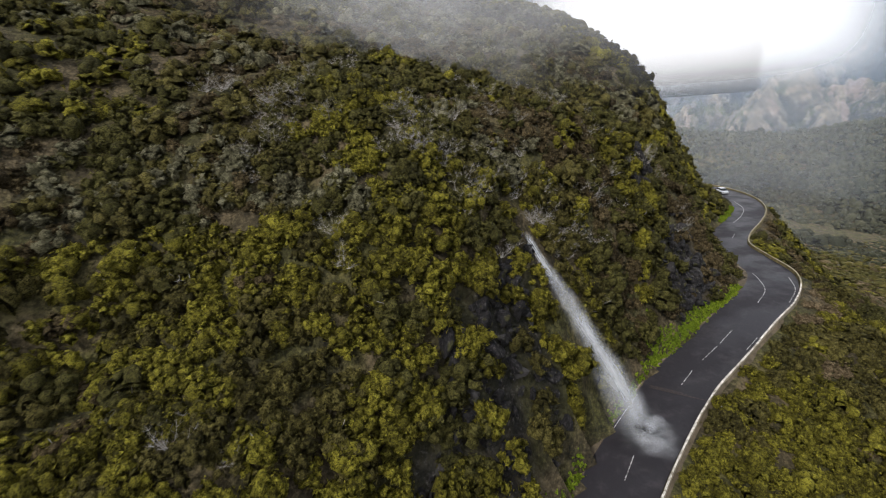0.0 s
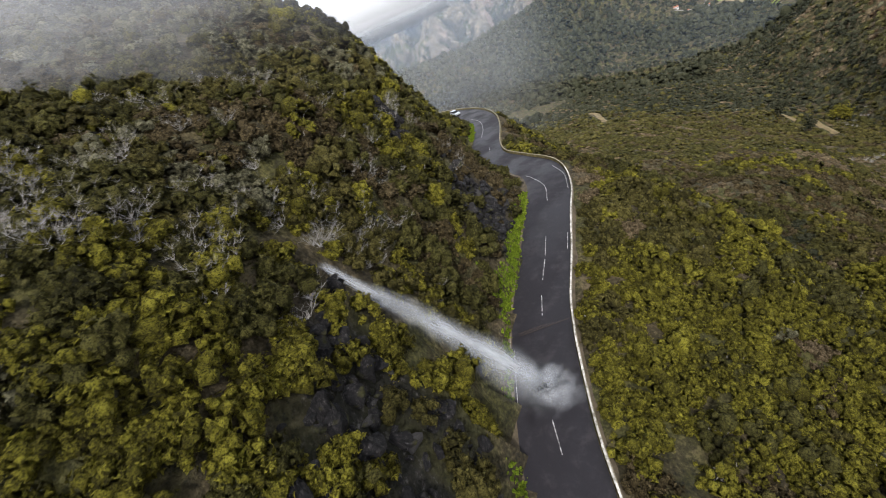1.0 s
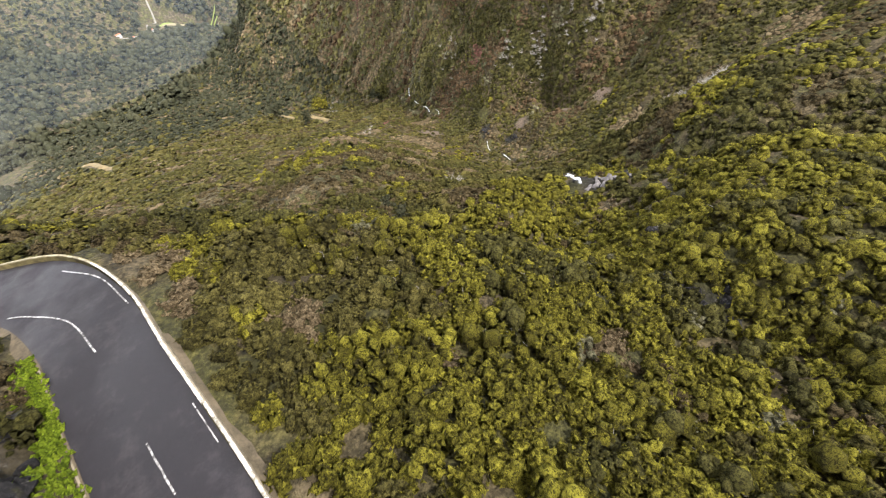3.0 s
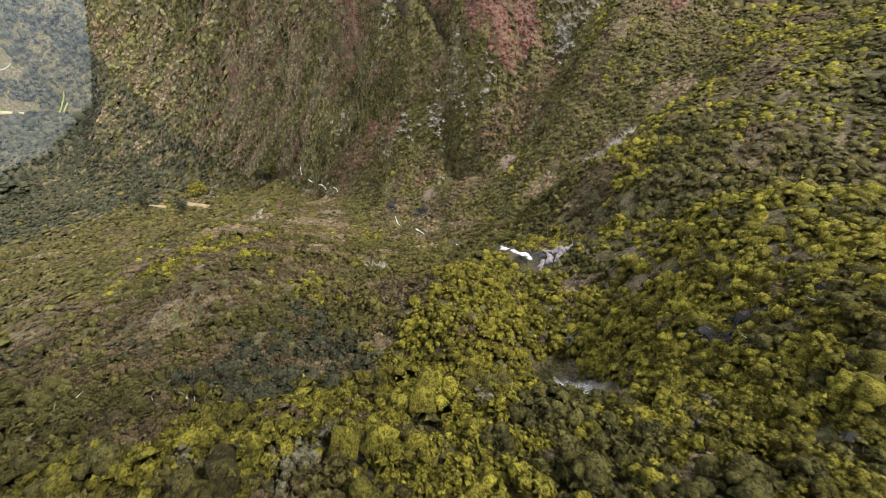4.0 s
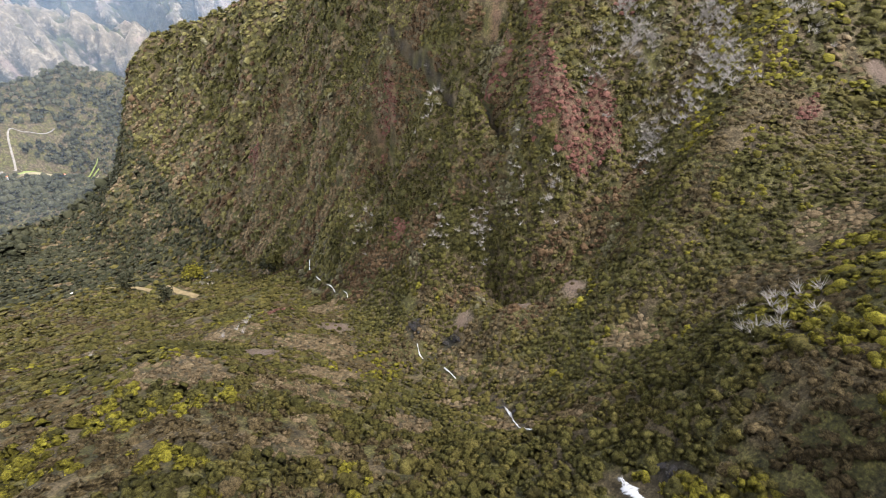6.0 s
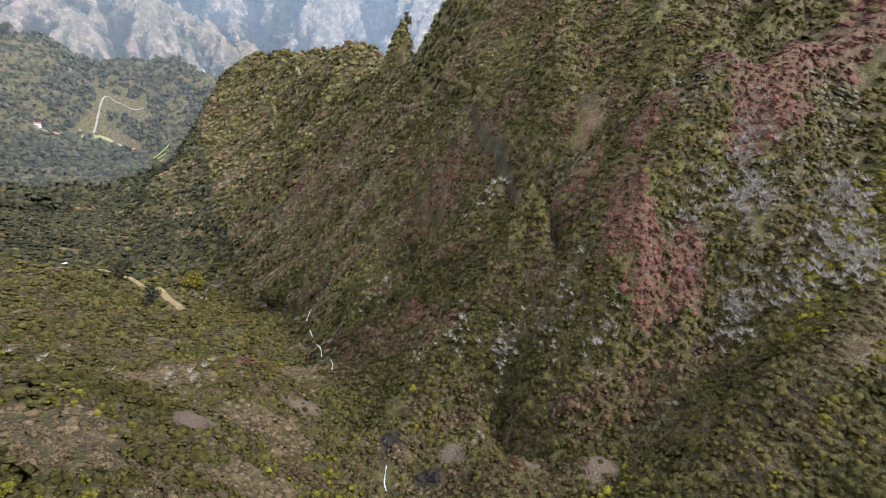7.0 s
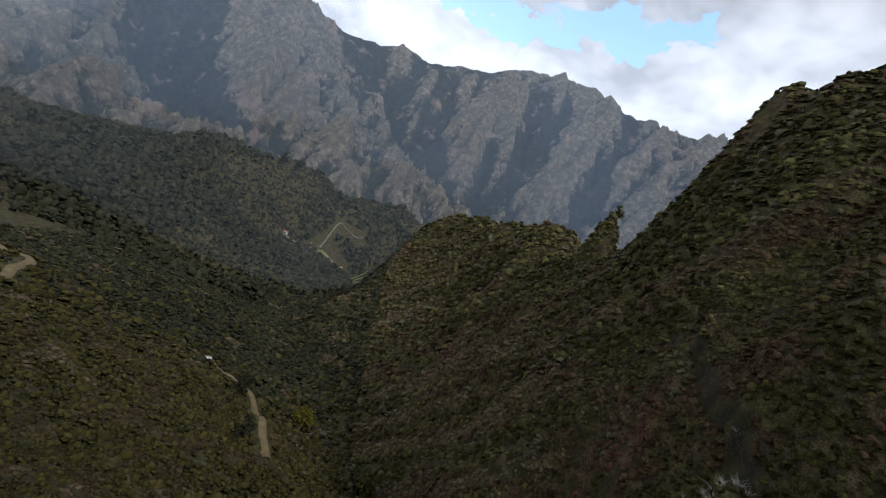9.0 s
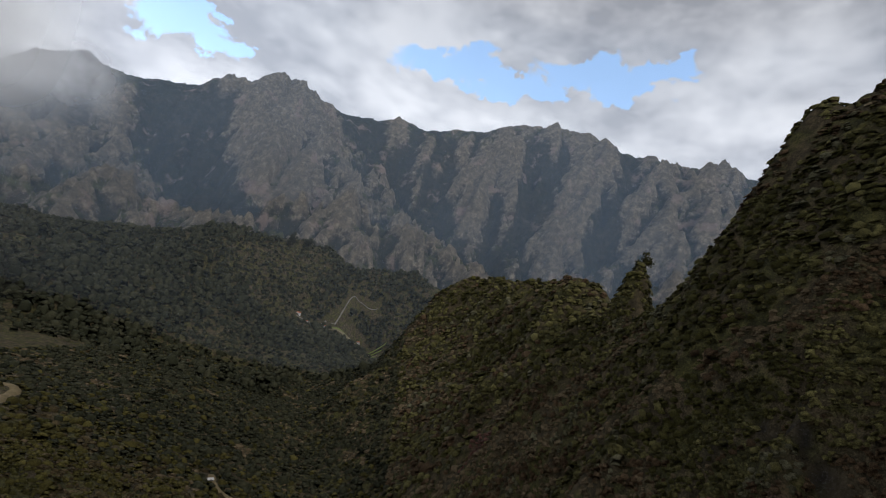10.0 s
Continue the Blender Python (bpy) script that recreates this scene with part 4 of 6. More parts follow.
# ---- far mountains ----
# crests, spurs and glens of the range
RANGE = dict(
    crest=[(-2237, 2909, 687), (-2011, 2959, 765), (-1853, 2949, 685), (-1652, 3420, 854), (-1408, 3207, 858), (-1140, 3215, 964), (-940, 3287, 1085), (-692, 3356, 1012), (-600, 3478, 997), (-415, 3712, 1063), (-179, 3636, 1140), (90, 3645, 1094), (280, 3638, 1181), (498, 3820, 1216), (655, 3595, 1267), (863, 3451, 1306),
           (1183, 3251, 1269), (1566, 3085, 1161), (2098, 2747, 1084), (2700, 2300, 900), (3300, 1200, 800)],
    spur_a=[(-940, 3287, 1085), (-671, 2949, 768), (-392, 2704, 443), (19, 2494, 261), (277, 2285, 135), (471, 2104, 21), (585, 1973, -43), (660, 1800, -160)],
    gap=[(-367, 3416, 781), (176, 3043, 400), (449, 2717, 180), (509, 2555, 110), (701, 2304, 0), (785, 2172, -40), (820, 1950, -160)],
    glen=[(-1280, 2936, 300), (-1093, 2692, 120), (-779, 2390, -10), (-644, 2279, -15), (-259, 2067, -40), (-99, 1987, -60), (200, 1850, -190)],
    spur_e=[(-2237, 2909, 687), (-1672, 2464, 260), (-1280, 2250, 94), (-941, 2099, 32), (-599, 1977, -33), (-400, 1800, -150)],
    buttress=[(-938, 2757, 540), (-814, 2590, 390), (-598, 2398, 215), (-310, 2210, 90)],
    spur_c=[(863, 3451, 1306), (528, 3008, 690), (436, 2870, 490)],
    spur_d=[(1312, 3202, 1196), (1149, 2728, 760), (938, 2435, 360), (813, 2321, 170)],
    gully=[(917, 3126, 780), (763, 2650, 260)],
    spur_f=[(1566, 3085, 1161), (1276, 2560, 640), (1302, 2086, 250), (1250, 1800, 0)],
    gully_f=[(1101, 2422, 190), (1380, 2826, 780)],
    foot=[(-2200, 1900, -60), (-1500, 1700, -140), (-700, 1600, -280), (0, 1620, -330), (700, 1640, -340), (1200, 1500, -300), (1900, 1300, -100)],
    far=[(-3300, 1500, -100), (-2900, 2500, 100), (-2500, 3400, 200), (-1500, 4100, 500), (-500, 4400, 700), (500, 4500, 800), (1500, 4100, 800), (2700, 3300, 600), (3900, 1500, 500)],
)


def build_mountains():
    pts = np.concatenate([dense(l, 260) for l in RANGE.values()])
    keep = []
    for i in range(len(pts)):
        if all(np.hypot(*(pts[i] - pts[j])[:2]) > 40 for j in keep):
            keep.append(i)
    pts = pts[keep]
    n = len(pts)
    gap_of = lambda px, py: np.sqrt((px[:, None] - pts[None, :, 0]) ** 2 + (py[:, None] - pts[None, :, 1]) ** 2 + 30.0 ** 2)
    w = np.linalg.solve(gap_of(pts[:, 0], pts[:, 1]) - 10 * np.eye(n), pts[:, 2])
    az = np.radians(np.concatenate([np.arange(-100, -52, 1.0), np.arange(-52, 45, 0.24), np.arange(45, 101, 1.0)]))
    r = np.concatenate([np.linspace(1500, 3750, 150), np.linspace(3800, 4500, 10)])
    a, rr = np.meshgrid(az, r)
    x, y = 70 + rr * np.sin(a), 145 + rr * np.cos(a)
    z = np.concatenate([gap_of(p, q) @ w for p, q in zip(np.array_split(x.ravel(), 40), np.array_split(y.ravel(), 40))]).reshape(x.shape)
    smooth = z.copy()
    ease = np.clip((rr - 1550) / 400, 0, 1) * np.clip((3600 - rr) / 500, 0.3, 1)
    shape, height_at = x.shape, lambda p, q: np.concatenate([gap_of(c, e) @ w for c, e in zip(np.array_split(p, 40), np.array_split(q, 40))])
    x1, y1 = x.ravel(), y.ravel()
    z = z + ease * ((fbm(x / 420, y / 420, 3, 61) - 0.5) * 120)
    # slopes of the smooth range, then branching ribs and gullies down them
    gx = (height_at(x1 + 12, y1) - height_at(x1 - 12, y1)) / 24 + 0.5 * (fbm(x1 / 300, y1 / 300, 3, 63) - 0.5)
    gy = (height_at(x1, y1 + 12) - height_at(x1, y1 - 12)) / 24 + 0.5 * (fbm(x1 / 300, y1 / 300, 3, 64) - 0.5)
    ribs = gullies(x1, y1, gx, gy, 300.0, 85.0, 4, 400).reshape(shape)
    crag = 1 - np.abs(fbm(x / 110 + fbm(x / 60, y / 60, 2, 66), y / 110, 5, 77, 0.55) - 0.5) * 2
    z = z + ease * (ribs + 115 * (crag - 0.75)) + 16 * (fbm(x / 30, y / 30, 3, 73, 0.6) - 0.5)
    # ledges of lava
    step = 70.0
    q = (z + 60 * fbm(x / 500, y / 500, 2, 75)) / step
    z = z + (np.floor(q) + np.clip((q - np.floor(q) - 0.25) / 0.5, 0, 1) - q) * step * 0.3 * ease
    z = np.where(np.abs(np.degrees(a)) > 60, np.minimum(z, 500), z)
    # how far each place stands out from its surroundings along the slope, for the painted relief
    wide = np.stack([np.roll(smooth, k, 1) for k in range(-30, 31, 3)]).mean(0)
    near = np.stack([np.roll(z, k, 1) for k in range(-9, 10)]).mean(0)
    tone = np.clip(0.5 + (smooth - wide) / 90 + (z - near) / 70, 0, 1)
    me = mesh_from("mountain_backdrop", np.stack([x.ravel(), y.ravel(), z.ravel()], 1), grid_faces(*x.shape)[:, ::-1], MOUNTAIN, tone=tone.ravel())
    return tagged(new("mountain_backdrop", me), "far rocky mountain range with bare ribs and green slopes", "mountains", kind="structure")


build_mountains()


# ---- thin cloud ----
def sheet(name, centre, facing, wide, tall, mat, label, bulge=0.15, seed=0, curl=0.0):
    """A soft sheet of cloud, bent and uneven."""
    u, v = np.meshgrid(np.linspace(0, 1, 25), np.linspace(0, 1, 13))
    a = radians(facing)
    fwd, side = np.array([math.sin(a), math.cos(a), 0]), np.array([math.cos(a), -math.sin(a), 0])
    bump = (fbm(u * 4 + seed, v * 4, 3, 80 + seed) - 0.5) * bulge * wide
    p = np.array(centre) + ((u - 0.5) * wide)[..., None] * side + ((v - 0.5) * tall)[..., None] * np.array([0, 0, 1.0]) + (bump - curl * wide * (u - 0.5) ** 2)[..., None] * fwd
    me = mesh_from(name, p.reshape(-1, 3), grid_faces(13, 25), mat, True, uv=np.stack([u.ravel(), v.ravel()], 1))
    return tagged(new(name, me), label, "cloud", kind="structure")


for k, (c, face, wide, tall) in enumerate([((-30, -4, 44), -63, 80, 30), ((-35, 0, 46), -60, 90, 34), ((-40, 3, 48), -63, 95, 36), ((-46, 4, 51), -58, 110, 40), ((-53, 8, 55), -62, 130, 44), ((-62, 14, 60), -60, 150, 52)]):
    sheet("cloud", c, face, wide, tall, CLOUD, "low grey mist drifting over the hill brow", seed=k)
for k, (c, face, wide, tall) in enumerate([((-1850, 2350, 520), -37, 1000, 480), ((-1700, 2200, 500), -36, 800, 360)]):
    sheet("cloud", c, face, wide, tall, FARCLOUD, "white cloud wrapping the far summits", bulge=0.03, seed=10 + k)
for k, (c, face, wide, tall) in enumerate([((-290, 370, 104), -38, 330, 150), ((-330, 410, 110), -38, 380, 170)]):
    sheet("cloud", c, face, wide, tall, FOG, "bright fog hanging beside the hill", bulge=0.02, seed=20 + k)


sheet("cloud", (-215, 320, 20), -30, 270, 290, DRIFT, "pale mist drifting over the wooded slope", bulge=0.02, seed=30)


# Aerial haze, put in as curved tinted shells at set distances.
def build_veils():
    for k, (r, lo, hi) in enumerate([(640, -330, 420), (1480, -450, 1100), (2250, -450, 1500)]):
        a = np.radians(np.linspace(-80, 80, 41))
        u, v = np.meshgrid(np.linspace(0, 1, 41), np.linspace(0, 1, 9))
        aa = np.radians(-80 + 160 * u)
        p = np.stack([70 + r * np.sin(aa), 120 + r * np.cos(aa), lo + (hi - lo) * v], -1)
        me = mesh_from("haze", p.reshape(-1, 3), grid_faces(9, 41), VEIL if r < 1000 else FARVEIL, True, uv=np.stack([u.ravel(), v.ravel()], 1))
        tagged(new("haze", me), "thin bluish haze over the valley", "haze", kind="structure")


build_veils()

# ---- plant cover ----
def join(items):
    off, vs, fs, ts = 0, [], [], []
    for v, f, t in items:
        vs.append(v)
        fs.append(f + off)
        ts.append(t)
        off += len(v)
    return np.concatenate(vs), np.concatenate(fs), np.concatenate(ts)


def tufts(pos, size, axis, rim, tone, rng, lift=0.75):
    """Leaf tufts: small domes of `rim` facets about an axis."""
    n = len(pos)
    axis = axis / np.maximum(np.linalg.norm(axis, axis=1), 1e-6)[:, None]
    ref = np.where(np.abs(axis[:, 2:3]) < 0.9, np.array([[0, 0, 1.0]]), np.array([[1.0, 0, 0]]))
    a = np.cross(axis, ref)
    a /= np.linalg.norm(a, axis=1)[:, None]
    b = np.cross(axis, a)
    ang = (np.arange(rim) / rim * 2 * np.pi)[None, :] + rng.uniform(0, 6.3, (n, 1)) + rng.uniform(-0.3, 0.3, (n, rim))
    rad = size[:, None] * rng.uniform(0.6, 1.2, (n, rim))
    sag = -size[:, None] * rng.uniform(0.15, 0.75, (n, rim))
    ring = pos[:, None] + a[:, None] * (np.cos(ang) * rad)[..., None] + b[:, None] * (np.sin(ang) * rad)[..., None] + axis[:, None] * sag[..., None]
    top = pos + axis * (size * lift * rng.uniform(0.6, 1.3, n))[:, None] + rng.normal(0, 0.15, (n, 3)) * size[:, None]
    v = np.concatenate([top[:, None], ring], 1).reshape(-1, 3)
    base = (np.arange(n) * (rim + 1))[:, None, None]
    k = np.arange(rim)
    f = base + np.stack([np.zeros(rim, int), 1 + k, 1 + (k + 1) % rim], 1)[None]
    return v, f.reshape(-1, 3), np.repeat(tone, rim + 1)


def leaves(pos, size, axis, rim, tone, rng):
    """Sprays of `rim` single leaf blades about an axis, each blade a facet of its own."""
    n = len(pos)
    axis = axis / np.maximum(np.linalg.norm(axis, axis=1), 1e-6)[:, None]
    ref = np.where(np.abs(axis[:, 2:3]) < 0.9, np.array([[0, 0, 1.0]]), np.array([[1.0, 0, 0]]))
    a = np.cross(axis, ref)
    a /= np.linalg.norm(a, axis=1)[:, None]
    b = np.cross(axis, a)
    ang = (np.arange(rim) / rim * 2 * np.pi)[None, :] + rng.uniform(0, 6.3, (n, 1)) + rng.uniform(-0.4, 0.4, (n, rim))
    out = a[:, None] * np.cos(ang)[..., None] + b[:, None] * np.sin(ang)[..., None]
    side = -a[:, None] * np.sin(ang)[..., None] + b[:, None] * np.cos(ang)[..., None]
    length = (size[:, None] * rng.uniform(0.8, 1.5, (n, rim)))[..., None]
    rise = rng.uniform(-0.35, 0.75, (n, rim))[..., None]
    base = pos[:, None] + axis[:, None] * length * 0.15 - out * length * 0.15
    tip = base + (out + axis[:, None] * (rise - 0.1)) * length
    wide = side * length * rng.uniform(0.36, 0.58, (n, rim))[..., None]
    v = np.stack([tip, base + wide, base - wide], 2).reshape(-1, 3)
    f = np.arange(n * rim * 3).reshape(-1, 3)
    return v, f, np.repeat(np.clip(np.repeat(tone, rim) + rng.normal(0, 0.12, n * rim), 0, 1), 3)


def domes(pos, size, axis, rim, tone, rng, squash):
    """Rounded clumps: smooth uneven domes of two rings about an axis, shading put into the tone."""
    n = len(pos)
    axis = axis / np.maximum(np.linalg.norm(axis, axis=1), 1e-6)[:, None]
    ref = np.where(np.abs(axis[:, 2:3]) < 0.9, np.array([[0, 0, 1.0]]), np.array([[1.0, 0, 0]]))
    a = np.cross(axis, ref)
    a /= np.linalg.norm(a, axis=1)[:, None]
    b = np.cross(axis, a)
    rows = [pos[:, None] + axis[:, None] * (size * squash * rng.uniform(0.75, 1.1, n))[:, None, None]]
    for reach, rise in ((0.72, 0.55), (0.98, -0.35)):
        ang = (np.arange(rim) / rim * 2 * np.pi)[None, :] + rng.uniform(0, 6.3, (n, 1)) * (reach < 0.9) + rng.uniform(-0.25, 0.25, (n, rim))
        k = size[:, None] * rng.uniform(0.78, 1.2, (n, rim))
        rows.append(pos[:, None] + (a[:, None] * np.cos(ang)[..., None] + b[:, None] * np.sin(ang)[..., None]) * (k * reach)[..., None] + axis[:, None] * (k * rise * squash[:, None])[..., None])
    # the lower ring starts where the upper one does
    v = np.concatenate(rows, 1).reshape(-1, 3)
    k, nx = np.arange(rim), (np.arange(rim) + 1) % rim
    one = np.concatenate([np.stack([0 * k, 1 + k, 1 + nx], 1), np.stack([1 + k, 1 + rim + k, 1 + rim + nx], 1), np.stack([1 + k, 1 + rim + nx, 1 + nx], 1)])
    f = (np.arange(n) * (2 * rim + 1))[:, None, None] + one[None]
    # painted crown shading: top lighter, lower ring darker
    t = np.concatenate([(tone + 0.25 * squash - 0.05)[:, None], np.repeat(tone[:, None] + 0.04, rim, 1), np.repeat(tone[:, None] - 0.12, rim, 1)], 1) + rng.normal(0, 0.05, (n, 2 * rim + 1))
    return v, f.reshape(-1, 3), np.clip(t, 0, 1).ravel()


def crowns(x, y, z, norm, radius, tall, lobes, blades, rim, blade, rng):
    """Many shrubs: each a crown of rounded clumps that stands on the ground, with leaf sprays over the clumps."""
    m = len(x)
    upd = norm * 0.5 + np.array([[0, 0, 0.5]])
    upd /= np.linalg.norm(upd, axis=1)[:, None]
    side = np.cross(upd, np.array([[0.3, 1.0, 0.1]]))
    side /= np.linalg.norm(side, axis=1)[:, None]
    fwd = np.cross(upd, side)
    d = rng.normal(size=(m, lobes, 3))
    d[..., 2] = np.abs(d[..., 2]) * 0.9 + 0.12
    d /= np.linalg.norm(d, axis=2)[..., None]
    d[:, 0] = d[:, 0] * 0.25 + (0, 0, 0.75)
    loc = d * rng.uniform(0.5, 0.85, (m, lobes))[..., None]
    pos = np.stack([x, y, z], 1)[:, None] + (side[:, None] * loc[..., :1] + fwd[:, None] * loc[..., 1:2]) * radius[:, None, None] + upd[:, None] * (loc[..., 2:] * tall[:, None, None])
    ax = side[:, None] * d[..., :1] * 0.7 + fwd[:, None] * d[..., 1:2] * 0.7 + upd[:, None] * (d[..., 2:] + 0.5)
    tone = np.clip(rng.normal(0.4, 0.14 if blades else 0.08, m)[:, None] + rng.normal(0.06, 0.1, (m, lobes)), 0, 1)
    sz = radius[:, None] * rng.uniform(0.75, 1.3, (m, lobes)) * (0.95 / lobes ** 0.42)
    pos, ax, tone, sz = pos.reshape(-1, 3), ax.reshape(-1, 3), tone.ravel(), sz.ravel()
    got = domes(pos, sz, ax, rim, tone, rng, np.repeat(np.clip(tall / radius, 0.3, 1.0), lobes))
    if not blades:
        return got
    ax = ax / np.linalg.norm(ax, axis=1)[:, None]
    e = rng.normal(size=(len(pos), blades, 3)) + ax[:, None] * 0.9
    e /= np.linalg.norm(e, axis=2)[..., None]
    at = pos[:, None] + e * (sz[:, None] * rng.uniform(0.8, 1.12, (len(pos), blades)))[..., None]
    n = len(pos) * blades
    spray = leaves(at.reshape(-1, 3), blade * rng.uniform(0.6, 1.3, n), e.reshape(-1, 3), 3, np.clip(np.repeat(tone, blades) + rng.normal(0.06, 0.16, n), 0, 1), rng)
    return join([got, spray])


def shrubs(x, y, radius, tall, lobes, blades, rim, blade, rng, sink=0.15):
    norm = np.stack([-sample(GNX, x, y), -sample(GNY, x, y), np.ones(len(x))], 1)
    norm /= np.linalg.norm(norm, axis=1)[:, None]
    return crowns(x, y, sample(GZ, x, y) - sink, norm, radius, tall, lobes, blades, rim, blade, rng)


def cover(xlo, xhi, ylo, yhi, gap, rng):
    """Jittered places over a rectangle, closer together where the ground is steep."""
    nx, ny = int((xhi - xlo) / gap), int((yhi - ylo) / gap)
    gx, gy = np.meshgrid(np.arange(nx), np.arange(ny))
    reps = []
    for k in range(5):
        x = xlo + (gx + rng.uniform(0, 1, gx.shape)) * gap
        y = ylo + (gy + rng.uniform(0, 1, gx.shape)) * gap
        x, y = x.ravel(), y.ravel()
        stretch = np.sqrt(1 + sample(GNX, x, y) ** 2 + sample(GNY, x, y) ** 2)
        keep = rng.uniform(0, 1, len(x)) < np.clip(stretch - k, 0, 1)
        reps.append(np.stack([x[keep], y[keep]], 1))
    p = np.concatenate(reps)
    d, _ = LAND.road_gap(p[:, 0], p[:, 1])
    return p[d > HALF + 1.5]


TRACKLINE = np.concatenate([dense(t, 4.0) for t in TRACKS])
WHITE = np.concatenate([dense(w, 1.5) for w in WATERS])
FALLWAY = dense([(-9.7, -5.3, 0), (-1.2, 2.3, 0)], 0.8)
# the line of the valley walk, well above ground
SKYWAY = dense([(23, -28, 31), (14, -21, 31), (8, -10, 28), (6, 5, 22), (12, 29, 12), (20, 42, 7), (37, 67, 0.5), (54, 91, -2), (64, 113, 0), (69, 145, 9)], 6.0)


def gap_to(p, line):
    out = np.empty(len(p))
    for k in range(0, len(p), 8000):
        q = p[k:k + 8000]
        out[k:k + 8000] = np.sqrt(((q[:, None] - line[None, :, :q.shape[1]]) ** 2).sum(-1)).min(1)
    return out


KINDS = dict(woods=WOODS, heath=HEATH, laurel=LAUREL, olive=OLIVE, brush=BRUSH, bracken=BRACKEN, pale=PALE, straw=STRAW, russet=RUSSET, turf=TURF)

def kind_of(p, rng):
    """Which plant grows where: by patches, and by the side of the valley."""
    x, y = p[:, 0], p[:, 1]
    z = sample(GZ, x, y)
    n1 = fbm(x / 26, y / 26, 3, 51) + rng.normal(0, 0.03, len(p))
    n2 = fbm(x / 9 + 40, y / 9, 3, 77) + rng.normal(0, np.where(x > 100, 0.03, 0.07), len(p))
    # streaks that run down the cliff
    n3 = fbm(y / 13 + z / 15, z / 60, 3, 33) + rng.normal(0, 0.03, len(p))
    kind = np.full(len(p), "heath", dtype=object)
    hill = (x < -3 - 0.28 * np.minimum(y, 60)) & (y < 120)
    upper = hill & (z + 6 * (n1 - 0.5) > 25)
    west = (~hill) & (((y > 58) & (x < 100) & (y > 46 + 0.45 * x)) | ((x < 22) & (y > 42)))
    east = (x > 72) & (~west)
    cliff = (x > np.where(y > 200, 99, 112)) & (y > 118)
    far = (y > 230)
    kind[n2 > 0.72] = "laurel"
    kind[n2 < 0.24] = "brush"
    kind[(n1 > 0.62) & (n2 < 0.42)] = "olive"
    kind[hill & (n2 < 0.34)] = "olive"
    kind[hill & (y > 4) & (z < 24)] = "laurel"
    kind[hill & (y > 4) & (z < 24) & (n2 > 0.56)] = "heath"
    kind[hill & (y > 4) & (z < 24) & (n2 < 0.36)] = "brush"
    kind[upper] = "olive"
    kind[upper & (n2 > 0.54)] = "laurel"
    kind[upper & (n2 > 0.7)] = "heath"
    kind[upper & (n1 > 0.4) & (n2 < 0.5)] = "pale"
    kind[upper & (n2 < 0.38)] = "brush"
    kind[east] = "olive"
    kind[east & (n1 > 0.43)] = "heath"
    kind[east & (n2 > 0.56)] = "laurel"
    kind[east & (n2 < 0.36)] = "brush"
    kind[west] = "olive"
    kind[west & (n1 > np.where(y > 120, 0.6, 0.54)) & (n2 > 0.4)] = "heath"
    kind[west & (x < 24) & (y < 120) & (n2 < 0.6)] = "brush"
    kind[west & (x < 24) & (y < 120) & (n2 < 0.45) & (n1 > 0.5)] = "olive"
    kind[west & (x < 24) & (y < 110) & (n1 < 0.52) & (rng.uniform(0, 1, len(p)) < 0.5)] = "woods"
    kind[west & (n2 > 0.6)] = "laurel"
    kind[west & (n2 < 0.42)] = "brush"
    kind[west & (n1 < 0.42) & (n2 < 0.36)] = "straw"
    kind[west & far & (n2 > 0.36) & (n2 < 0.6)] = "olive"
    kind[west & (rng.uniform(0, 1, len(p)) < np.clip((y - 330) / 130, 0, 0.9)) & (kind != "straw")] = "woods"
    kind[cliff] = "olive"
    kind[cliff & (n3 < 0.5)] = "brush"
    kind[cliff & (n3 < 0.44)] = "russet"
    kind[cliff & (n1 > 0.52) & (n2 > 0.54)] = "laurel"
    kind[cliff & (y > 215) & (n3 > 0.47)] = "turf"
    kind[cliff & (y > 235) & (n3 < 0.36)] = "straw"
    kind[cliff & (n3 > 0.64)] = "laurel"
    kind[cliff & (n1 > 0.6) & (n3 > 0.5)] = "laurel"
    kind[cliff & (n2 < 0.28)] = "pale"
    kind[inside(p, RED, 1.15) & (n2 > 0.36)] = "bracken"
    kind[inside(p, TAN)] = "straw"
    return kind


COVER_NAMES = dict(woods=("dark_scrub", "dark green scrub and low trees down the valley", "shrubs"), heath=("heath_shrubs", "yellow-green tree heath shrubs covering the slopes", "shrubs"), laurel=("laurel_shrubs", "dark green laurel shrubs on the slopes", "shrubs"),
                   olive=("olive_scrub", "olive-green low scrub over valley sides and cliff", "shrubs"), brush=("dry_brush", "olive-brown dry brush covering slopes and cliff", "brush"), bracken=("red_bracken", "patches of reddish-brown withered bracken", "bracken"),
                   pale=("pale_shrubs", "pale grey-green sage-like shrubs", "shrubs"), turf=("grassy_scrub", "light olive grassy scrub on the far cliff ribs", "scrub"), russet=("russet_scrub", "russet-brown low scrub in streaks down the cliff", "scrub"), straw=("straw_grass", "straw-coloured dry grass between the shrubs", "grass"))


def west_edge(y):
    """Where the scrub of the valley gives way to the woods."""
    return np.interp(y, [-40, 0, 20, 40, 60, 100, 140, 180, 240, 300, 330], [-45, -75, -90, -90, -110, -130, -140, -150, -160, -170, -175])


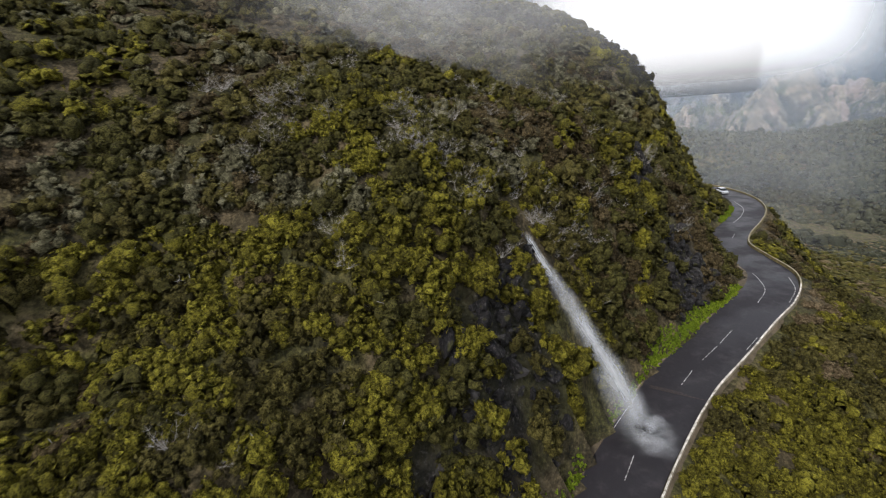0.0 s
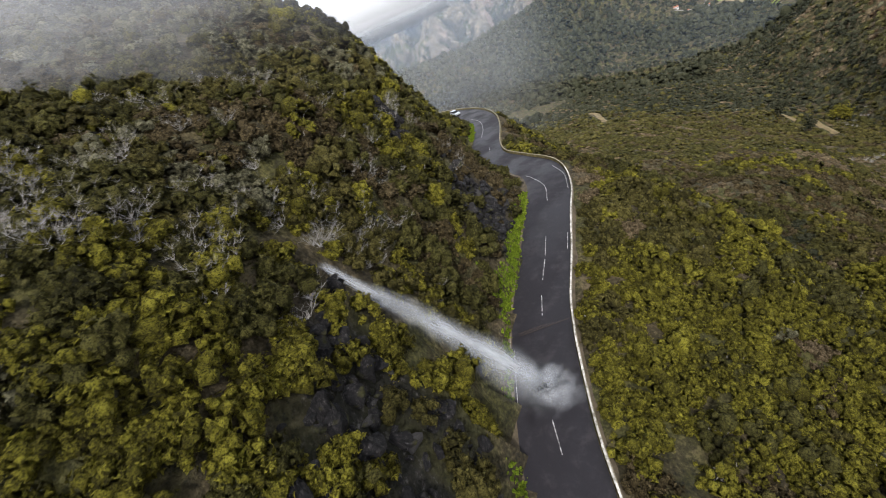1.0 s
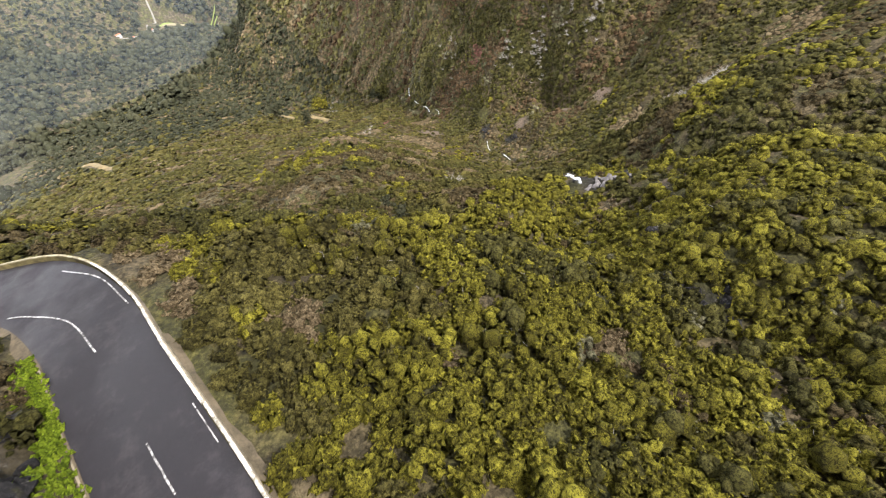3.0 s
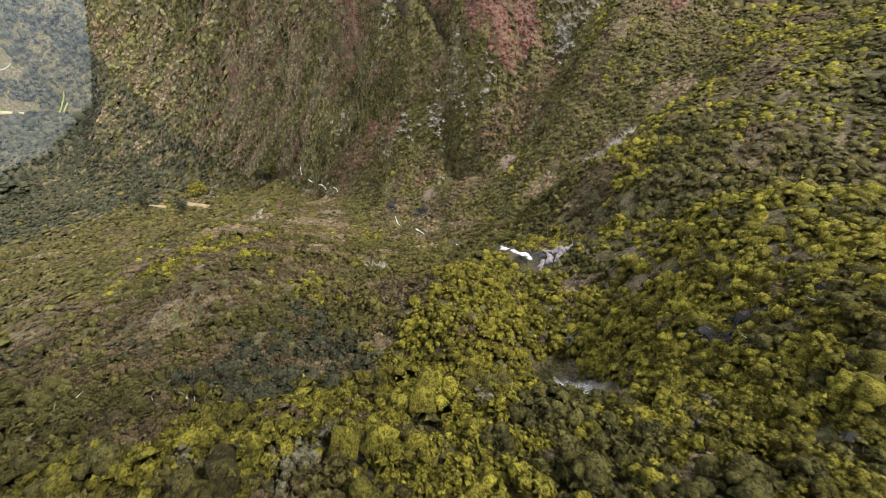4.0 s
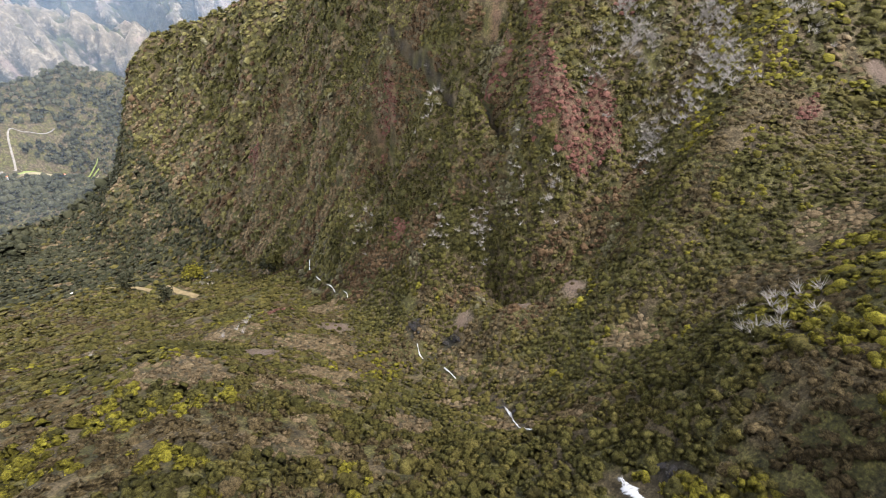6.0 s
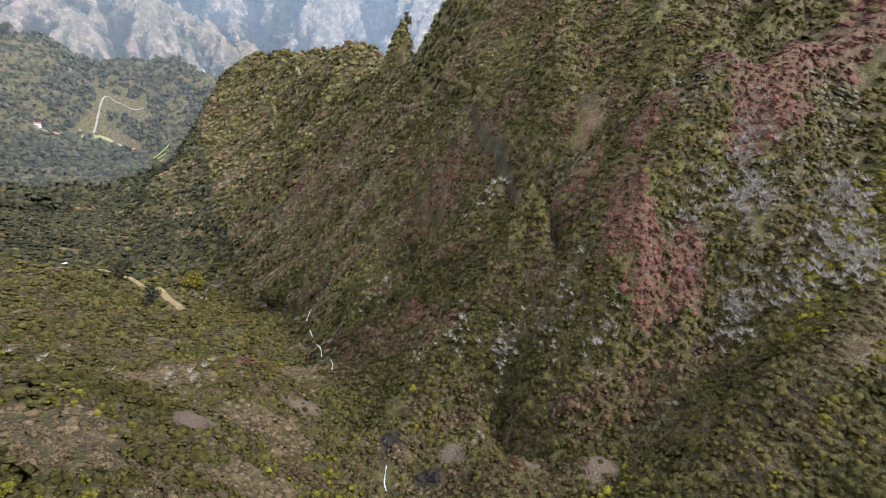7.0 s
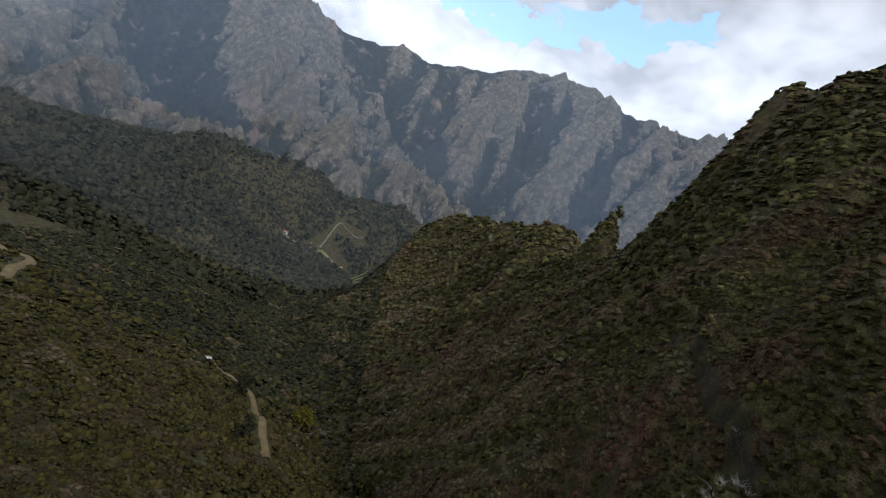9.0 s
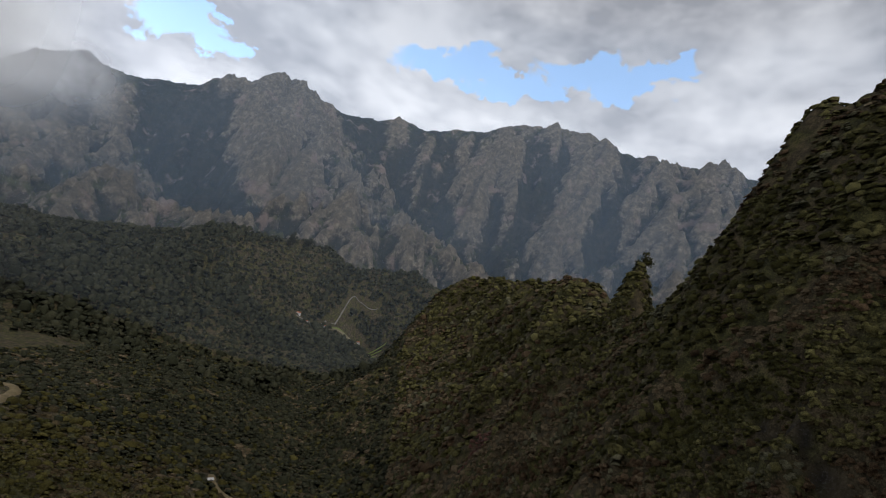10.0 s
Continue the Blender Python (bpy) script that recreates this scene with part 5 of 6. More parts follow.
def plant_cover():
    rng = np.random.default_rng(11)
    store = {}
    zones = [
        # x range, y range, gap, nearest and furthest from the flight line, clumps, leaf sprays on each, rim, blade length, radius
        ((-40, 60), (-52, 80), 1.5, 0, 30, 16, 7, 4, 0.17, (0.95, 1.65)),
        ((-60, 75), (-52, 130), 1.65, 30, 43, 9, 4, 4, 0.21, (0.95, 1.6)),
        ((-75, 130), (-62, 190), 1.9, 43, 72, 5, 2, 4, 0.26, (1.0, 1.75)),
        ((-90, 230), (-62, 280), 1.35, 72, 140, 1, 0, 4, 0.3, (0.7, 1.3)),
        ((-140, 285), (-62, 460), 2.1, 140, 250, 1, 0, 4, 0.4, (1.1, 2.0)),
        ((-260, 300), (60, 760), 3.7, 250, 620, 1, 0, 4, 0.6, (1.8, 3.3)),
    ]
    for (xr, yr, gap, near, far, lobes, blades, rim, blade, rr) in zones:
        p = cover(*xr, *yr, gap, rng)
        d = gap_to(np.c_[p, sample(GZ, p[:, 0], p[:, 1])], SKYWAY)
        p = p[(d >= near) & (d < far)]
        p = p[gap_to(p, WHITE) > np.where(p[:, 1] < 46, 3.0, np.where(p[:, 1] < 90, 2.3, 1.3))]
        p = p[gap_to(p, FALLWAY) > 1.9]
        p = p[~((p[:, 0] > 205) & (p[:, 1] > 200) & (sample(GNX, p[:, 0], p[:, 1]) < -0.2))]
        p = p[gap_to(p, TRACKLINE) > 4.5]
        # only where the valley can be looked into
        p = p[(p[:, 0] < np.where(p[:, 1] > 270, 218, 248)) & (p[:, 1] > -46) & (p[:, 0] < np.interp(p[:, 1], [-45, -10, 0, 10, 20, 30], [15, 18, 38, 60, 110, 260]))]
        p = p[p[:, 0] > west_edge(p[:, 1])]
        p = p[fbm(p[:, 0] / 12, p[:, 1] / 12, 3, 91) < 0.8]
        p = p[gap_to(p, dense(CREASE, 2.0)) > 1.3]
        rocky = inside(p, ROCKY, 0.75) | inside(p, BARE, 0.9) | ((p[:, 0] < 0) & (p[:, 1] > 10) & inside(p, ROCKY, 1.05))
        p = p[~rocky | (rng.uniform(0, 1, len(p)) < np.where((p[:, 0] < 8) & (p[:, 1] < 5), 0.3, 0.08))]
        kinds = kind_of(p, rng)
        for k in KINDS:
            q = p[kinds == k]
            if not len(q):
                continue
            low = dict(brush=0.7, bracken=0.55, straw=0.45).get(k, 1.0) * (0.5 if near > 60 else 0.7 if near > 40 else 0.9)
            r = rng.uniform(*rr, len(q)) * (0.85 if low < 0.7 else 1.0) * np.where(rng.uniform(0, 1, len(q)) < 0.12, 1.35, 1.0)
            store.setdefault(k, []).append(shrubs(q[:, 0], q[:, 1], r, r * rng.uniform(0.8, 1.4, len(q)) * low, lobes, blades, rim, blade, rng))
    for k, items in store.items():
        name, label, cat = COVER_NAMES[k]
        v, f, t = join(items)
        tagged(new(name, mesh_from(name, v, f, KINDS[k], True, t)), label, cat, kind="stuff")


plant_cover()


def far_woods():
    """The dark woods on the far side of the valley."""
    rng = np.random.default_rng(23)
    p = np.concatenate([cover(-640, 300, 480, 1270, 7.8, rng), cover(-640, -60, 60, 480, 6.6, rng)])
    d = gap_to(np.c_[p, sample(GZ, p[:, 0], p[:, 1])], SKYWAY)
    p = p[(((p[:, 1] >= 480) & (d > 520)) | ((p[:, 1] < 480) & (p[:, 1] > 120) & (d > 150) & (p[:, 0] < west_edge(p[:, 1]) + 6))) & ~((p[:, 0] > -20) & (p[:, 1] < 720)) & (gap_to(p, TRACKLINE) > 9)]
    dense_wood = fbm(p[:, 0] / 130, p[:, 1] / 130, 3, 41)
    field = (np.hypot(p[:, 0] - 32, p[:, 1] - 1052) < 72)
    p = p[~field]
    dense_wood = dense_wood[~field]
    r = rng.uniform(2.6, 5.2, len(p)) * np.where(dense_wood > 0.45, 1.3, 0.95)
    v, f, t = shrubs(p[:, 0], p[:, 1], r, r * rng.uniform(0.8, 1.9, len(p)) * np.where(dense_wood > 0.45, 1.0, 0.6), 1, 0, 4, 0.7, rng, 0.5)
    tagged(new("far_woods", mesh_from("far_woods", v, f, WOODS, True, t)), "dark evergreen woods on the far valley side", "woods", kind="stuff")


far_woods()


def road_grass():
    """The bright verge along the foot of the crag, blade tufts close together."""
    rng = np.random.default_rng(5)
    items = []
    for a, b, wide in ((13, 33, 1.9), (33, 36, 0.9), (2, 12, 0.5), (-16, -3, 0.6), (66, 80, 2.0)):
        k0, k1 = step_at(a), step_at(b)
        n = int((k1 - k0) * 30 * wide)
        k = rng.integers(k0, k1, n)
        out = -HALF - 0.3 - rng.uniform(0, 1, n) ** 1.3 * 0.7 * wide * (0.7 + 0.5 * np.sin(k * 0.4))
        x, y = ROADLINE[k, 0] + ROADSIDE[k, 0] * out + rng.normal(0, 0.2, n), ROADLINE[k, 1] + ROADSIDE[k, 1] * out + rng.normal(0, 0.2, n)
        pos = np.c_[x, y, sample(GZ, x, y) + rng.uniform(0.1, 0.4, n)]
        items.append(tufts(pos, rng.uniform(0.12, 0.26, n), rng.normal(0, 0.35, (n, 3)) + (0.4, 0, 1), 4, np.clip(rng.normal(0.5, 0.2, n), 0, 1), rng, 1.4))
    v, f, t = join(items)
    tagged(new("roadside_grass", mesh_from("roadside_grass", v, f, GRASS, False, t)), "bright green grass verge below the crag", "grass", kind="stuff")


road_grass()


# ---- waterfall onto the road ----
def fall_line(s):
    """Along the falling water, 0 at the lip and 1 on the road."""
    s = np.asarray(s, float)
    a, b = np.array([-9.2, -5.2, 20.3]), np.array([-1.0, 2.4, 0.2])
    p = a + (b - a) * s[..., None]
    p[..., 2] = a[2] + (b[2] - a[2]) * (0.85 * s + 0.15 * s * s)
    return p


def fall_frame():
    d = np.array([8.5, 7.6, -19.7])
    d /= np.linalg.norm(d)
    across = np.cross(d, (0, 0, 1.0))
    across /= np.linalg.norm(across)
    return d, across, np.cross(across, d)


def fall_width(s):
    return 0.7 + 1.9 * np.clip(s - 0.05, 0, 1) + 3.6 * np.clip(s - 0.5, 0, 1) ** 1.4


def soft_sheet(name, corner, du, dv, parent, mat, sway=0.0, seed=0, n=9, m=9):
    """A thin veil of spray spanned by two edges, swaying."""
    u, w = np.meshgrid(np.linspace(0, 1, n), np.linspace(0, 1, m))
    nrm = np.cross(du, dv)
    nrm = nrm / np.linalg.norm(nrm)
    p = np.array(corner) + u[..., None] * np.array(du) + w[..., None] * np.array(dv) + nrm * (sway * (fbm(u * 3 + seed, w * 3, 2, seed) - 0.5))[..., None]
    part(name, mesh_from(name, p.reshape(-1, 3), grid_faces(m, n), mat, True, uv=np.stack([u.ravel(), w.ravel() * 0.86 + 0.07], 1)), parent)


def build_waterfall():
    d, ac, out = fall_frame()
    fall = tagged(new("waterfall"), "white waterfall shooting off the crag and bursting on the road", "waterfall")
    s = np.linspace(0, 1, 60)
    for k in range(4):
        turn = k * math.pi / 4 + 0.2
        wide = fall_width(s) * (1.0, 1.7, 1.5, 2.1)[k] * (0.6 + 0.8 * fbm(s * 7 + k * 3, 0 * s, 4, 40 + k))
        dirn = ac * math.cos(turn) + out * math.sin(turn)
        mid = fall_line(s) + out * (0.12 * math.sin(k * 2.1)) + ac * (0.14 * np.sin(s * 5 + k))[:, None]
        u = np.linspace(-1, 1, 9)
        v = mid[:, None] + dirn * (u[None, :] * wide[:, None] / 2)[..., None] + out * (0.2 * (1 - u ** 2))[None, :, None] * s[:, None, None]
        uv = np.stack(np.broadcast_arrays((u[None, :] + 1) / 2, s[:, None]), -1).reshape(-1, 2)
        part("water_sheet", mesh_from("water_sheet", v.reshape(-1, 3), grid_faces(60, 9), FALL, True, uv=uv), fall)
    base = np.array([-0.6, 2.4, 0.25])
    # low layers of spray that close in over the wet asphalt
    drift = random.Random(8)
    for k in range(7):
        L = 6.6 - 0.55 * k
        e = np.array([math.cos(k * 0.9), math.sin(k * 0.9), 0.0])
        g = np.array([-e[1], e[0], 0.0]) * drift.uniform(0.6, 1.0)
        tip = np.array([0.06 * k, -0.03 * k, drift.uniform(-0.3, 0.5)])
        off = np.array([0.25 + drift.uniform(-0.8, 0.7), 0.2 + drift.uniform(-0.6, 0.9), 0.02 + 0.3 * k])
        soft_sheet("spray_veil", base + off - (e + g) * L / 2, e * L + tip, g * L - tip, fall, SPRAY, 1.1, 20 + k, 13, 13)


build_waterfall()


def build_cascade():
    """Where the stream bursts over a step, close below the road."""
    top = tagged(new("cascade"), "white cascade bursting over rocks in the stream with drifting spray", "cascade")
    for k, (x, y, L, H) in enumerate(((31.5, 36, 7.0, 2.6), (30.5, 34.5, 8.0, 3.0), (33, 38, 5.0, 2.4))):
        e = np.array([math.cos(0.5 + 0.4 * k), -math.sin(0.5 + 0.4 * k), 0.0]) * L
        soft_sheet("spray_veil", np.array([x, y, ground_z(x, y) - 0.3]) - e / 2, e, (0.3, 0.2, H), top, MIST, 0.8, 40 + k)
    soft_sheet("spray_veil", (28.5, 32.5, ground_z(31, 36) + 0.9), (6.0, 2.0, -1.5), (1.5, 6.5, -4.0), top, MIST, 0.6, 47)


build_cascade()


# ---- small fall in the gorge ----
def build_gorge_fall():
    fall = tagged(new("waterfall"), "thin white waterfall dropping into the gorge below the cliff", "waterfall")
    top = np.array([113.5, 276, ground_z(113.5, 276) + 3.0])
    foot = np.array([107.5, 266, ground_z(107.5, 266) + 0.3])
    s = np.linspace(0, 1, 20)
    for k in range(3):
        u = np.linspace(-1, 1, 5)
        mid = top + (foot - top) * s[:, None]
        mid[:, 2] = top[2] + (foot[2] - top[2]) * s ** 1.6
        v = mid[:, None] + np.array([math.cos(k * 1.1), -math.sin(k * 1.1), 0]) * (u[None, :] * (0.25 + 0.35 * s[:, None]))[..., None]
        uv = np.stack(np.broadcast_arrays((u[None, :] + 1) / 2, s[:, None]), -1).reshape(-1, 2)
        part("water_sheet", mesh_from("water_sheet", v.reshape(-1, 3), grid_faces(20, 5), RAPIDS, True, uv=uv), fall)


build_gorge_fall()


# ---- rocks ----
def rock_mesh(seed, mat, flat=0.7):
    """A broken angular block: a ball cut by random planes, its faces left sharp."""
    rng = random.Random(seed)
    bm = bmesh.new()
    bmesh.ops.create_icosphere(bm, subdivisions=2, radius=1.0)
    for _ in range(14):
        n = Vector((rng.gauss(0, 1), rng.gauss(0, 1), rng.gauss(0, 0.8))).normalized()
        c = rng.uniform(0.34, 0.72)
        for v in bm.verts:
            h = v.co.dot(n)
            if h > c:
                v.co -= n * (h - c)
    for v in bm.verts:
        v.co += Vector(noise.noise_vector(v.co * 2.3 + Vector((seed, 0, 0)))) * 0.1
        v.co.z *= flat
    bmesh.ops.recalc_face_normals(bm, faces=bm.faces)
    me = bpy.data.meshes.new("rock")
    bm.to_mesh(me)
    bm.free()
    me.materials.append(mat)
    return me


ROCKS = [rock_mesh(k, BASALT, (0.6, 0.8, 1.0, 0.7, 0.9)[k % 5]) for k in range(8)]
BOULDERS = [rock_mesh(20 + k, STONE, (0.6, 0.7, 0.8)[k % 3]) for k in range(5)]
# spots of broken rock: x, y, spread, number, largest size
SCREES = [(-13.0, 22.4, 3.6, 90, 1.2), (-14.6, 26.0, 3.2, 50, 1.1), (-11.6, 18.2, 2.8, 44, 1.0), (-9.6, 13.5, 2.2, 9, 0.8), (-8.4, 8.5, 2.0, 8, 0.8), (-4.6, -10.5, 2.0, 14, 0.8), (-16.5, 17.5, 2.5, 8, 0.8), (-5.6, -8.6, 1.8, 26, 0.95), (-3.6, -11.8, 1.9, 30, 0.95), (-2.0, -15.4, 1.8, 24, 0.95), (-0.6, -12.6, 1.4, 14, 0.8), (-0.2, -17.6, 1.6, 16, 0.9), (1.4, -20.6, 1.5, 12, 0.8), (-2.8, -6.8, 1.2, 10, 0.8), (-8.2, -5.6, 1.0, 5, 0.8),
          (29, 14.8, 1.5, 12, 0.9), (27.2, 18.4, 1.8, 12, 0.9), (36.6, 26.4, 1.6, 9, 1.3), (39.4, 24.8, 1.3, 7, 1.2), (43.6, 21.6, 1.6, 5, 1.0), (58, 56, 2.6, 13, 0.9), (62, 57, 3.0, 20, 1.0), (66, 55, 2.8, 13, 1.0), (60, 61.5, 2.6, 9, 0.9), (73, 72, 2.4, 7, 1.0),
          (99.6, 163.5, 3.0, 9, 1.6), (102.2, 148.8, 3.0, 9, 1.5), (-1.3, -8.6, 1.2, 10, 0.9), (36, 77.4, 1.8, 7, 1.0), (-16.2, 22.5, 2.0, 8, 1.2), (-22.2, 23.2, 2.0, 26, 1.0), (-20.2, 22.2, 1.8, 22, 1.0), (-18.8, 17.8, 1.6, 14, 0.9), (-14.4, 27.8, 1.8, 16, 0.9), (35.5, 37.8, 3.0, 9, 0.9), (88, 113, 3.0, 8, 1.0)]


def build_rocks():
    rng = random.Random(31)
    told, loose = 0, []
    for x, y, spread, n, big in SCREES:
        bed = y > 45
        for _ in range(n):
            px, py = x + rng.gauss(0, spread * 0.5), y + rng.gauss(0, spread * 0.5)
            gap = np.hypot(ROADLINE[:, 0] - px, ROADLINE[:, 1] - py).min()
            size = big * 1.25 * rng.uniform(0.3, 1.0) ** 1.3
            if gap < HALF + 0.6 + size:
                continue
            me = rng.choice(BOULDERS if bed else ROCKS)
            m = pose(px, py, ground_z(px, py) + size * 0.15, rng.uniform(-25, 25), rng.uniform(-25, 25), rng.uniform(0, 360)) @ Matrix.Diagonal((size * rng.uniform(0.8, 1.9), size * rng.uniform(0.7, 1.2), size * (rng.uniform(0.3, 0.55) if bed else rng.uniform(0.7, 1.5)), 1))
            if told < 290 and size > 0.5:
                ob = new("boulder" if bed else "rock", me)
                ob.matrix_world = m
                tagged(ob, "grey rounded boulder in the stony stream bed" if bed else "dark broken basalt block lying on the slope", "rock", "boulders of the stream" if bed else "rocks of the slopes")
                told += 1
            else:
                co = np.array([m @ v.co for v in me.vertices])
                loose.append((co, np.array([p.vertices[:] for p in me.polygons]), np.zeros(len(co))))
    v, f, _ = join(loose)
    tagged(new("scree", mesh_from("scree", v, f, BASALT, False)), "small dark broken stones scattered below the crag", "stones", kind="stuff")


build_rocks()


# ---- dead shrubs ----
def stick(bm, a, b, ra, rb, sides=3):
    d = (b - a).normalized()
    e = d.orthogonal().normalized()
    f = d.cross(e)
    ring = []
    for p, r in ((a, ra), (b, rb)):
        ring.append([bm.verts.new(p + (e * math.cos(k * 6.2832 / sides) + f * math.sin(k * 6.2832 / sides)) * r) for k in range(sides)])
    for k in range(sides):
        bm.faces.new((ring[0][k], ring[0][(k + 1) % sides], ring[1][(k + 1) % sides], ring[1][k]))


def bare_branches(seed, limbs, tall, thick, spread=0.8, twigs=4):
    """Bare limbs that fork into twigs."""
    rng = random.Random(seed)
    bm = bmesh.new()
    for _ in range(limbs):
        a = Vector((rng.gauss(0, 0.08), rng.gauss(0, 0.08), -0.2))
        d = Vector((rng.gauss(0, spread), rng.gauss(0, spread), rng.uniform(0.6, 1.1))).normalized()
        L = tall * rng.uniform(0.6, 1.1)
        p = a
        for k in range(3):
            q = p + (d + Vector((rng.gauss(0, 0.25), rng.gauss(0, 0.25), rng.gauss(0, 0.2)))).normalized() * L / 3
            stick(bm, p, q, thick * (1 - k * 0.28), thick * (0.72 - k * 0.24))
            for _ in range(twigs):
                w = q + (d * 0.6 + Vector((rng.gauss(0, 0.8), rng.gauss(0, 0.8), rng.uniform(-0.1, 0.8)))).normalized() * L * rng.uniform(0.15, 0.34)
                stick(bm, q, w, thick * 0.45, thick * 0.15)
            p = q
    return bm


def finish(bm, name, mat):
    me = bpy.data.meshes.new(name)
    bm.to_mesh(me)
    bm.free()
    me.materials.append(mat)
    return me


DEADS = [finish(bare_branches(k, 9, 1.4, 0.011, 1.0, 8), "dead_branches", DEAD) for k in range(5)]
STUMPS = [finish(bare_branches(90 + k, 3, 0.6, 0.035, 0.4, 0), "stem", DEAD) for k in range(3)]
# where they stand on the near hillside
DEAD_AT = [(-13.7, 7.8), (-13.2, 7.1), (-10.2, 0.5), (-10.4, -0.6), (-9.7, 0.2), (-8.8, 3.9), (-10.8, 2.2), (-10, -15.1), (-11.3, -11.7), (-7.8, -11.8), (-10.2, -8.4), (-11.1, -4.6), (-13.4, 6.5), (-20.3, 20.6), (-10.7, -2.2),
           (-12.5, -1.5), (-23.2, -27.8), (-19.1, -24.1), (-18.6, -21.7), (-14.4, -20.2), (-15.3, -24.2), (-15.5, -26.4), (-10.1, -15.7), (-9.4, -11), (-8.7, -10.2), (-9.6, -12.7), (-7.6, -22.3), (-15.5, -30.1),
           (-21.1, 23.6), (-22.6, 25), (-15.9, -10.8), (-14.3, -14), (-16.1, -27.4), (-19.3, -23.4), (0, -33.7), (1, -30.8), (-17.5, 28), (-12.9, -3.2), (-17.2, -12), (-16.5, 12)]


def build_dead_shrubs():
    rng = random.Random(8)
    more = [(rng.uniform(-27, -10), rng.uniform(-24, 9)) for _ in range(30)] + [(rng.uniform(-24, -13), rng.uniform(9, 26)) for _ in range(8)]
    for x, y in DEAD_AT + more:
        for j in range(3 if (x, y) in DEAD_AT and y > -30 else 1):
            px, py = x + rng.gauss(0, 0.7) * j, y + rng.gauss(0, 0.7) * j
            sc = rng.uniform(0.85, 1.45)
            top = tagged(new("dead_shrub"), "bare grey-white dead shrub with spreading branches", "shrub", "dead shrubs of the hillside")
            top.matrix_world = pose(px, py, ground_z(px, py) + 0.5, rng.uniform(-15, 15), rng.uniform(-15, 15), rng.uniform(0, 360)) @ Matrix.Diagonal((sc, sc, sc, 1))
            part("crown", rng.choice(DEADS), top, "bleached grey bare crown")
            part("stem", rng.choice(STUMPS), top)


build_dead_shrubs()


def dead_thicket():
    """Bleached dead brush that covers parts of the cliff; past counting."""
    rng = np.random.default_rng(41)
    spots = [(185, 138, 5, 70), (181, 131, 6, 90), (174, 139, 4, 30), (197, 116, 6, 110), (191, 112, 5, 60), (187, 107, 6, 70), (177, 127, 5, 60), (172, 122, 4, 60), (181, 115, 6, 70), (166, 138, 4, 35), (131, 160, 4, 55), (124, 174, 3.5, 30), (141, 149, 4, 26), (146, 138, 3, 16), (141, 139, 3, 16),
             (167, 118, 4, 26), (121, 219, 5, 20), (205, 95, 8, 60), (104, 70, 4, 16), (116, 72, 4, 14),
             (70, 340, 6, 14), (58, 205, 8, 10), (30, 205, 9, 10), (78, 372, 8, 20), (46, 92, 3, 6), (150, 196, 8, 30)]
    vs, fs, off = [], [], 0
    for sx, sy, sp, n in spots:
        n = int(n * 0.65)
        x, y = sx + rng.normal(0, sp * 0.6, n), sy + rng.normal(0, sp * 0.6, n)
        z = sample(GZ, x, y)
        gx, gy = -sample(GNX, x, y), -sample(GNY, x, y)
        for i in range(n):
            tall = rng.uniform(1.6, 3.2)
            m = 18
            ang = rng.uniform(0, 6.3, m)
            d = np.stack([np.cos(ang) * 0.75 + gx[i] * 0.35, np.sin(ang) * 0.75 + gy[i] * 0.35, rng.uniform(0.4, 1.1, m)], 1)
            d /= np.linalg.norm(d, axis=1)[:, None]
            a = np.array([x[i], y[i], z[i] + 0.6]) + rng.normal(0, 0.15, (m, 3))
            b = a + d * (tall * rng.uniform(0.5, 1.0, m))[:, None] + rng.normal(0, 0.2, (m, 3))
            e = np.cross(d, (0.2, 0.3, 0.93))
            e /= np.linalg.norm(e, axis=1)[:, None] + 1e-6
            g = np.cross(d, e)
            w = 0.06
            v = np.stack([a + e * w, a - e * w * 0.5 + g * w, a - e * w * 0.5 - g * w, b], 1).reshape(-1, 3)
            f = (np.arange(m) * 4)[:, None, None] + np.array([[0, 1, 3], [1, 2, 3], [2, 0, 3]])[None]
            vs.append(v)
            fs.append(f.reshape(-1, 3) + off)
            off += len(v)
    tagged(new("dead_brush", mesh_from("dead_brush", np.concatenate(vs), np.concatenate(fs), DEAD, False)), "bleached grey dead brush on the cliff", "brush", kind="stuff")


dead_thicket()


# ---- single shrubs that stand out ----
def shrub_template(seed, mat, r, tall, label, group):
    rng = np.random.default_rng(seed)
    one = np.array([0.0])
    v, f, t = crowns(one, one, one, np.array([[0, 0, 1.0]]), np.array([r]), np.array([tall]), 18, 7, 4, 0.1, rng)
    top = tagged(new("shrub"), label, "shrub", group)
    part("crown", mesh_from("crown", v, f, mat, True, t), top)
    part("stem", finish(bare_branches(seed, 5, tall * 0.8, 0.06, 0.7, 1), "stem", DEAD), top)
    return top


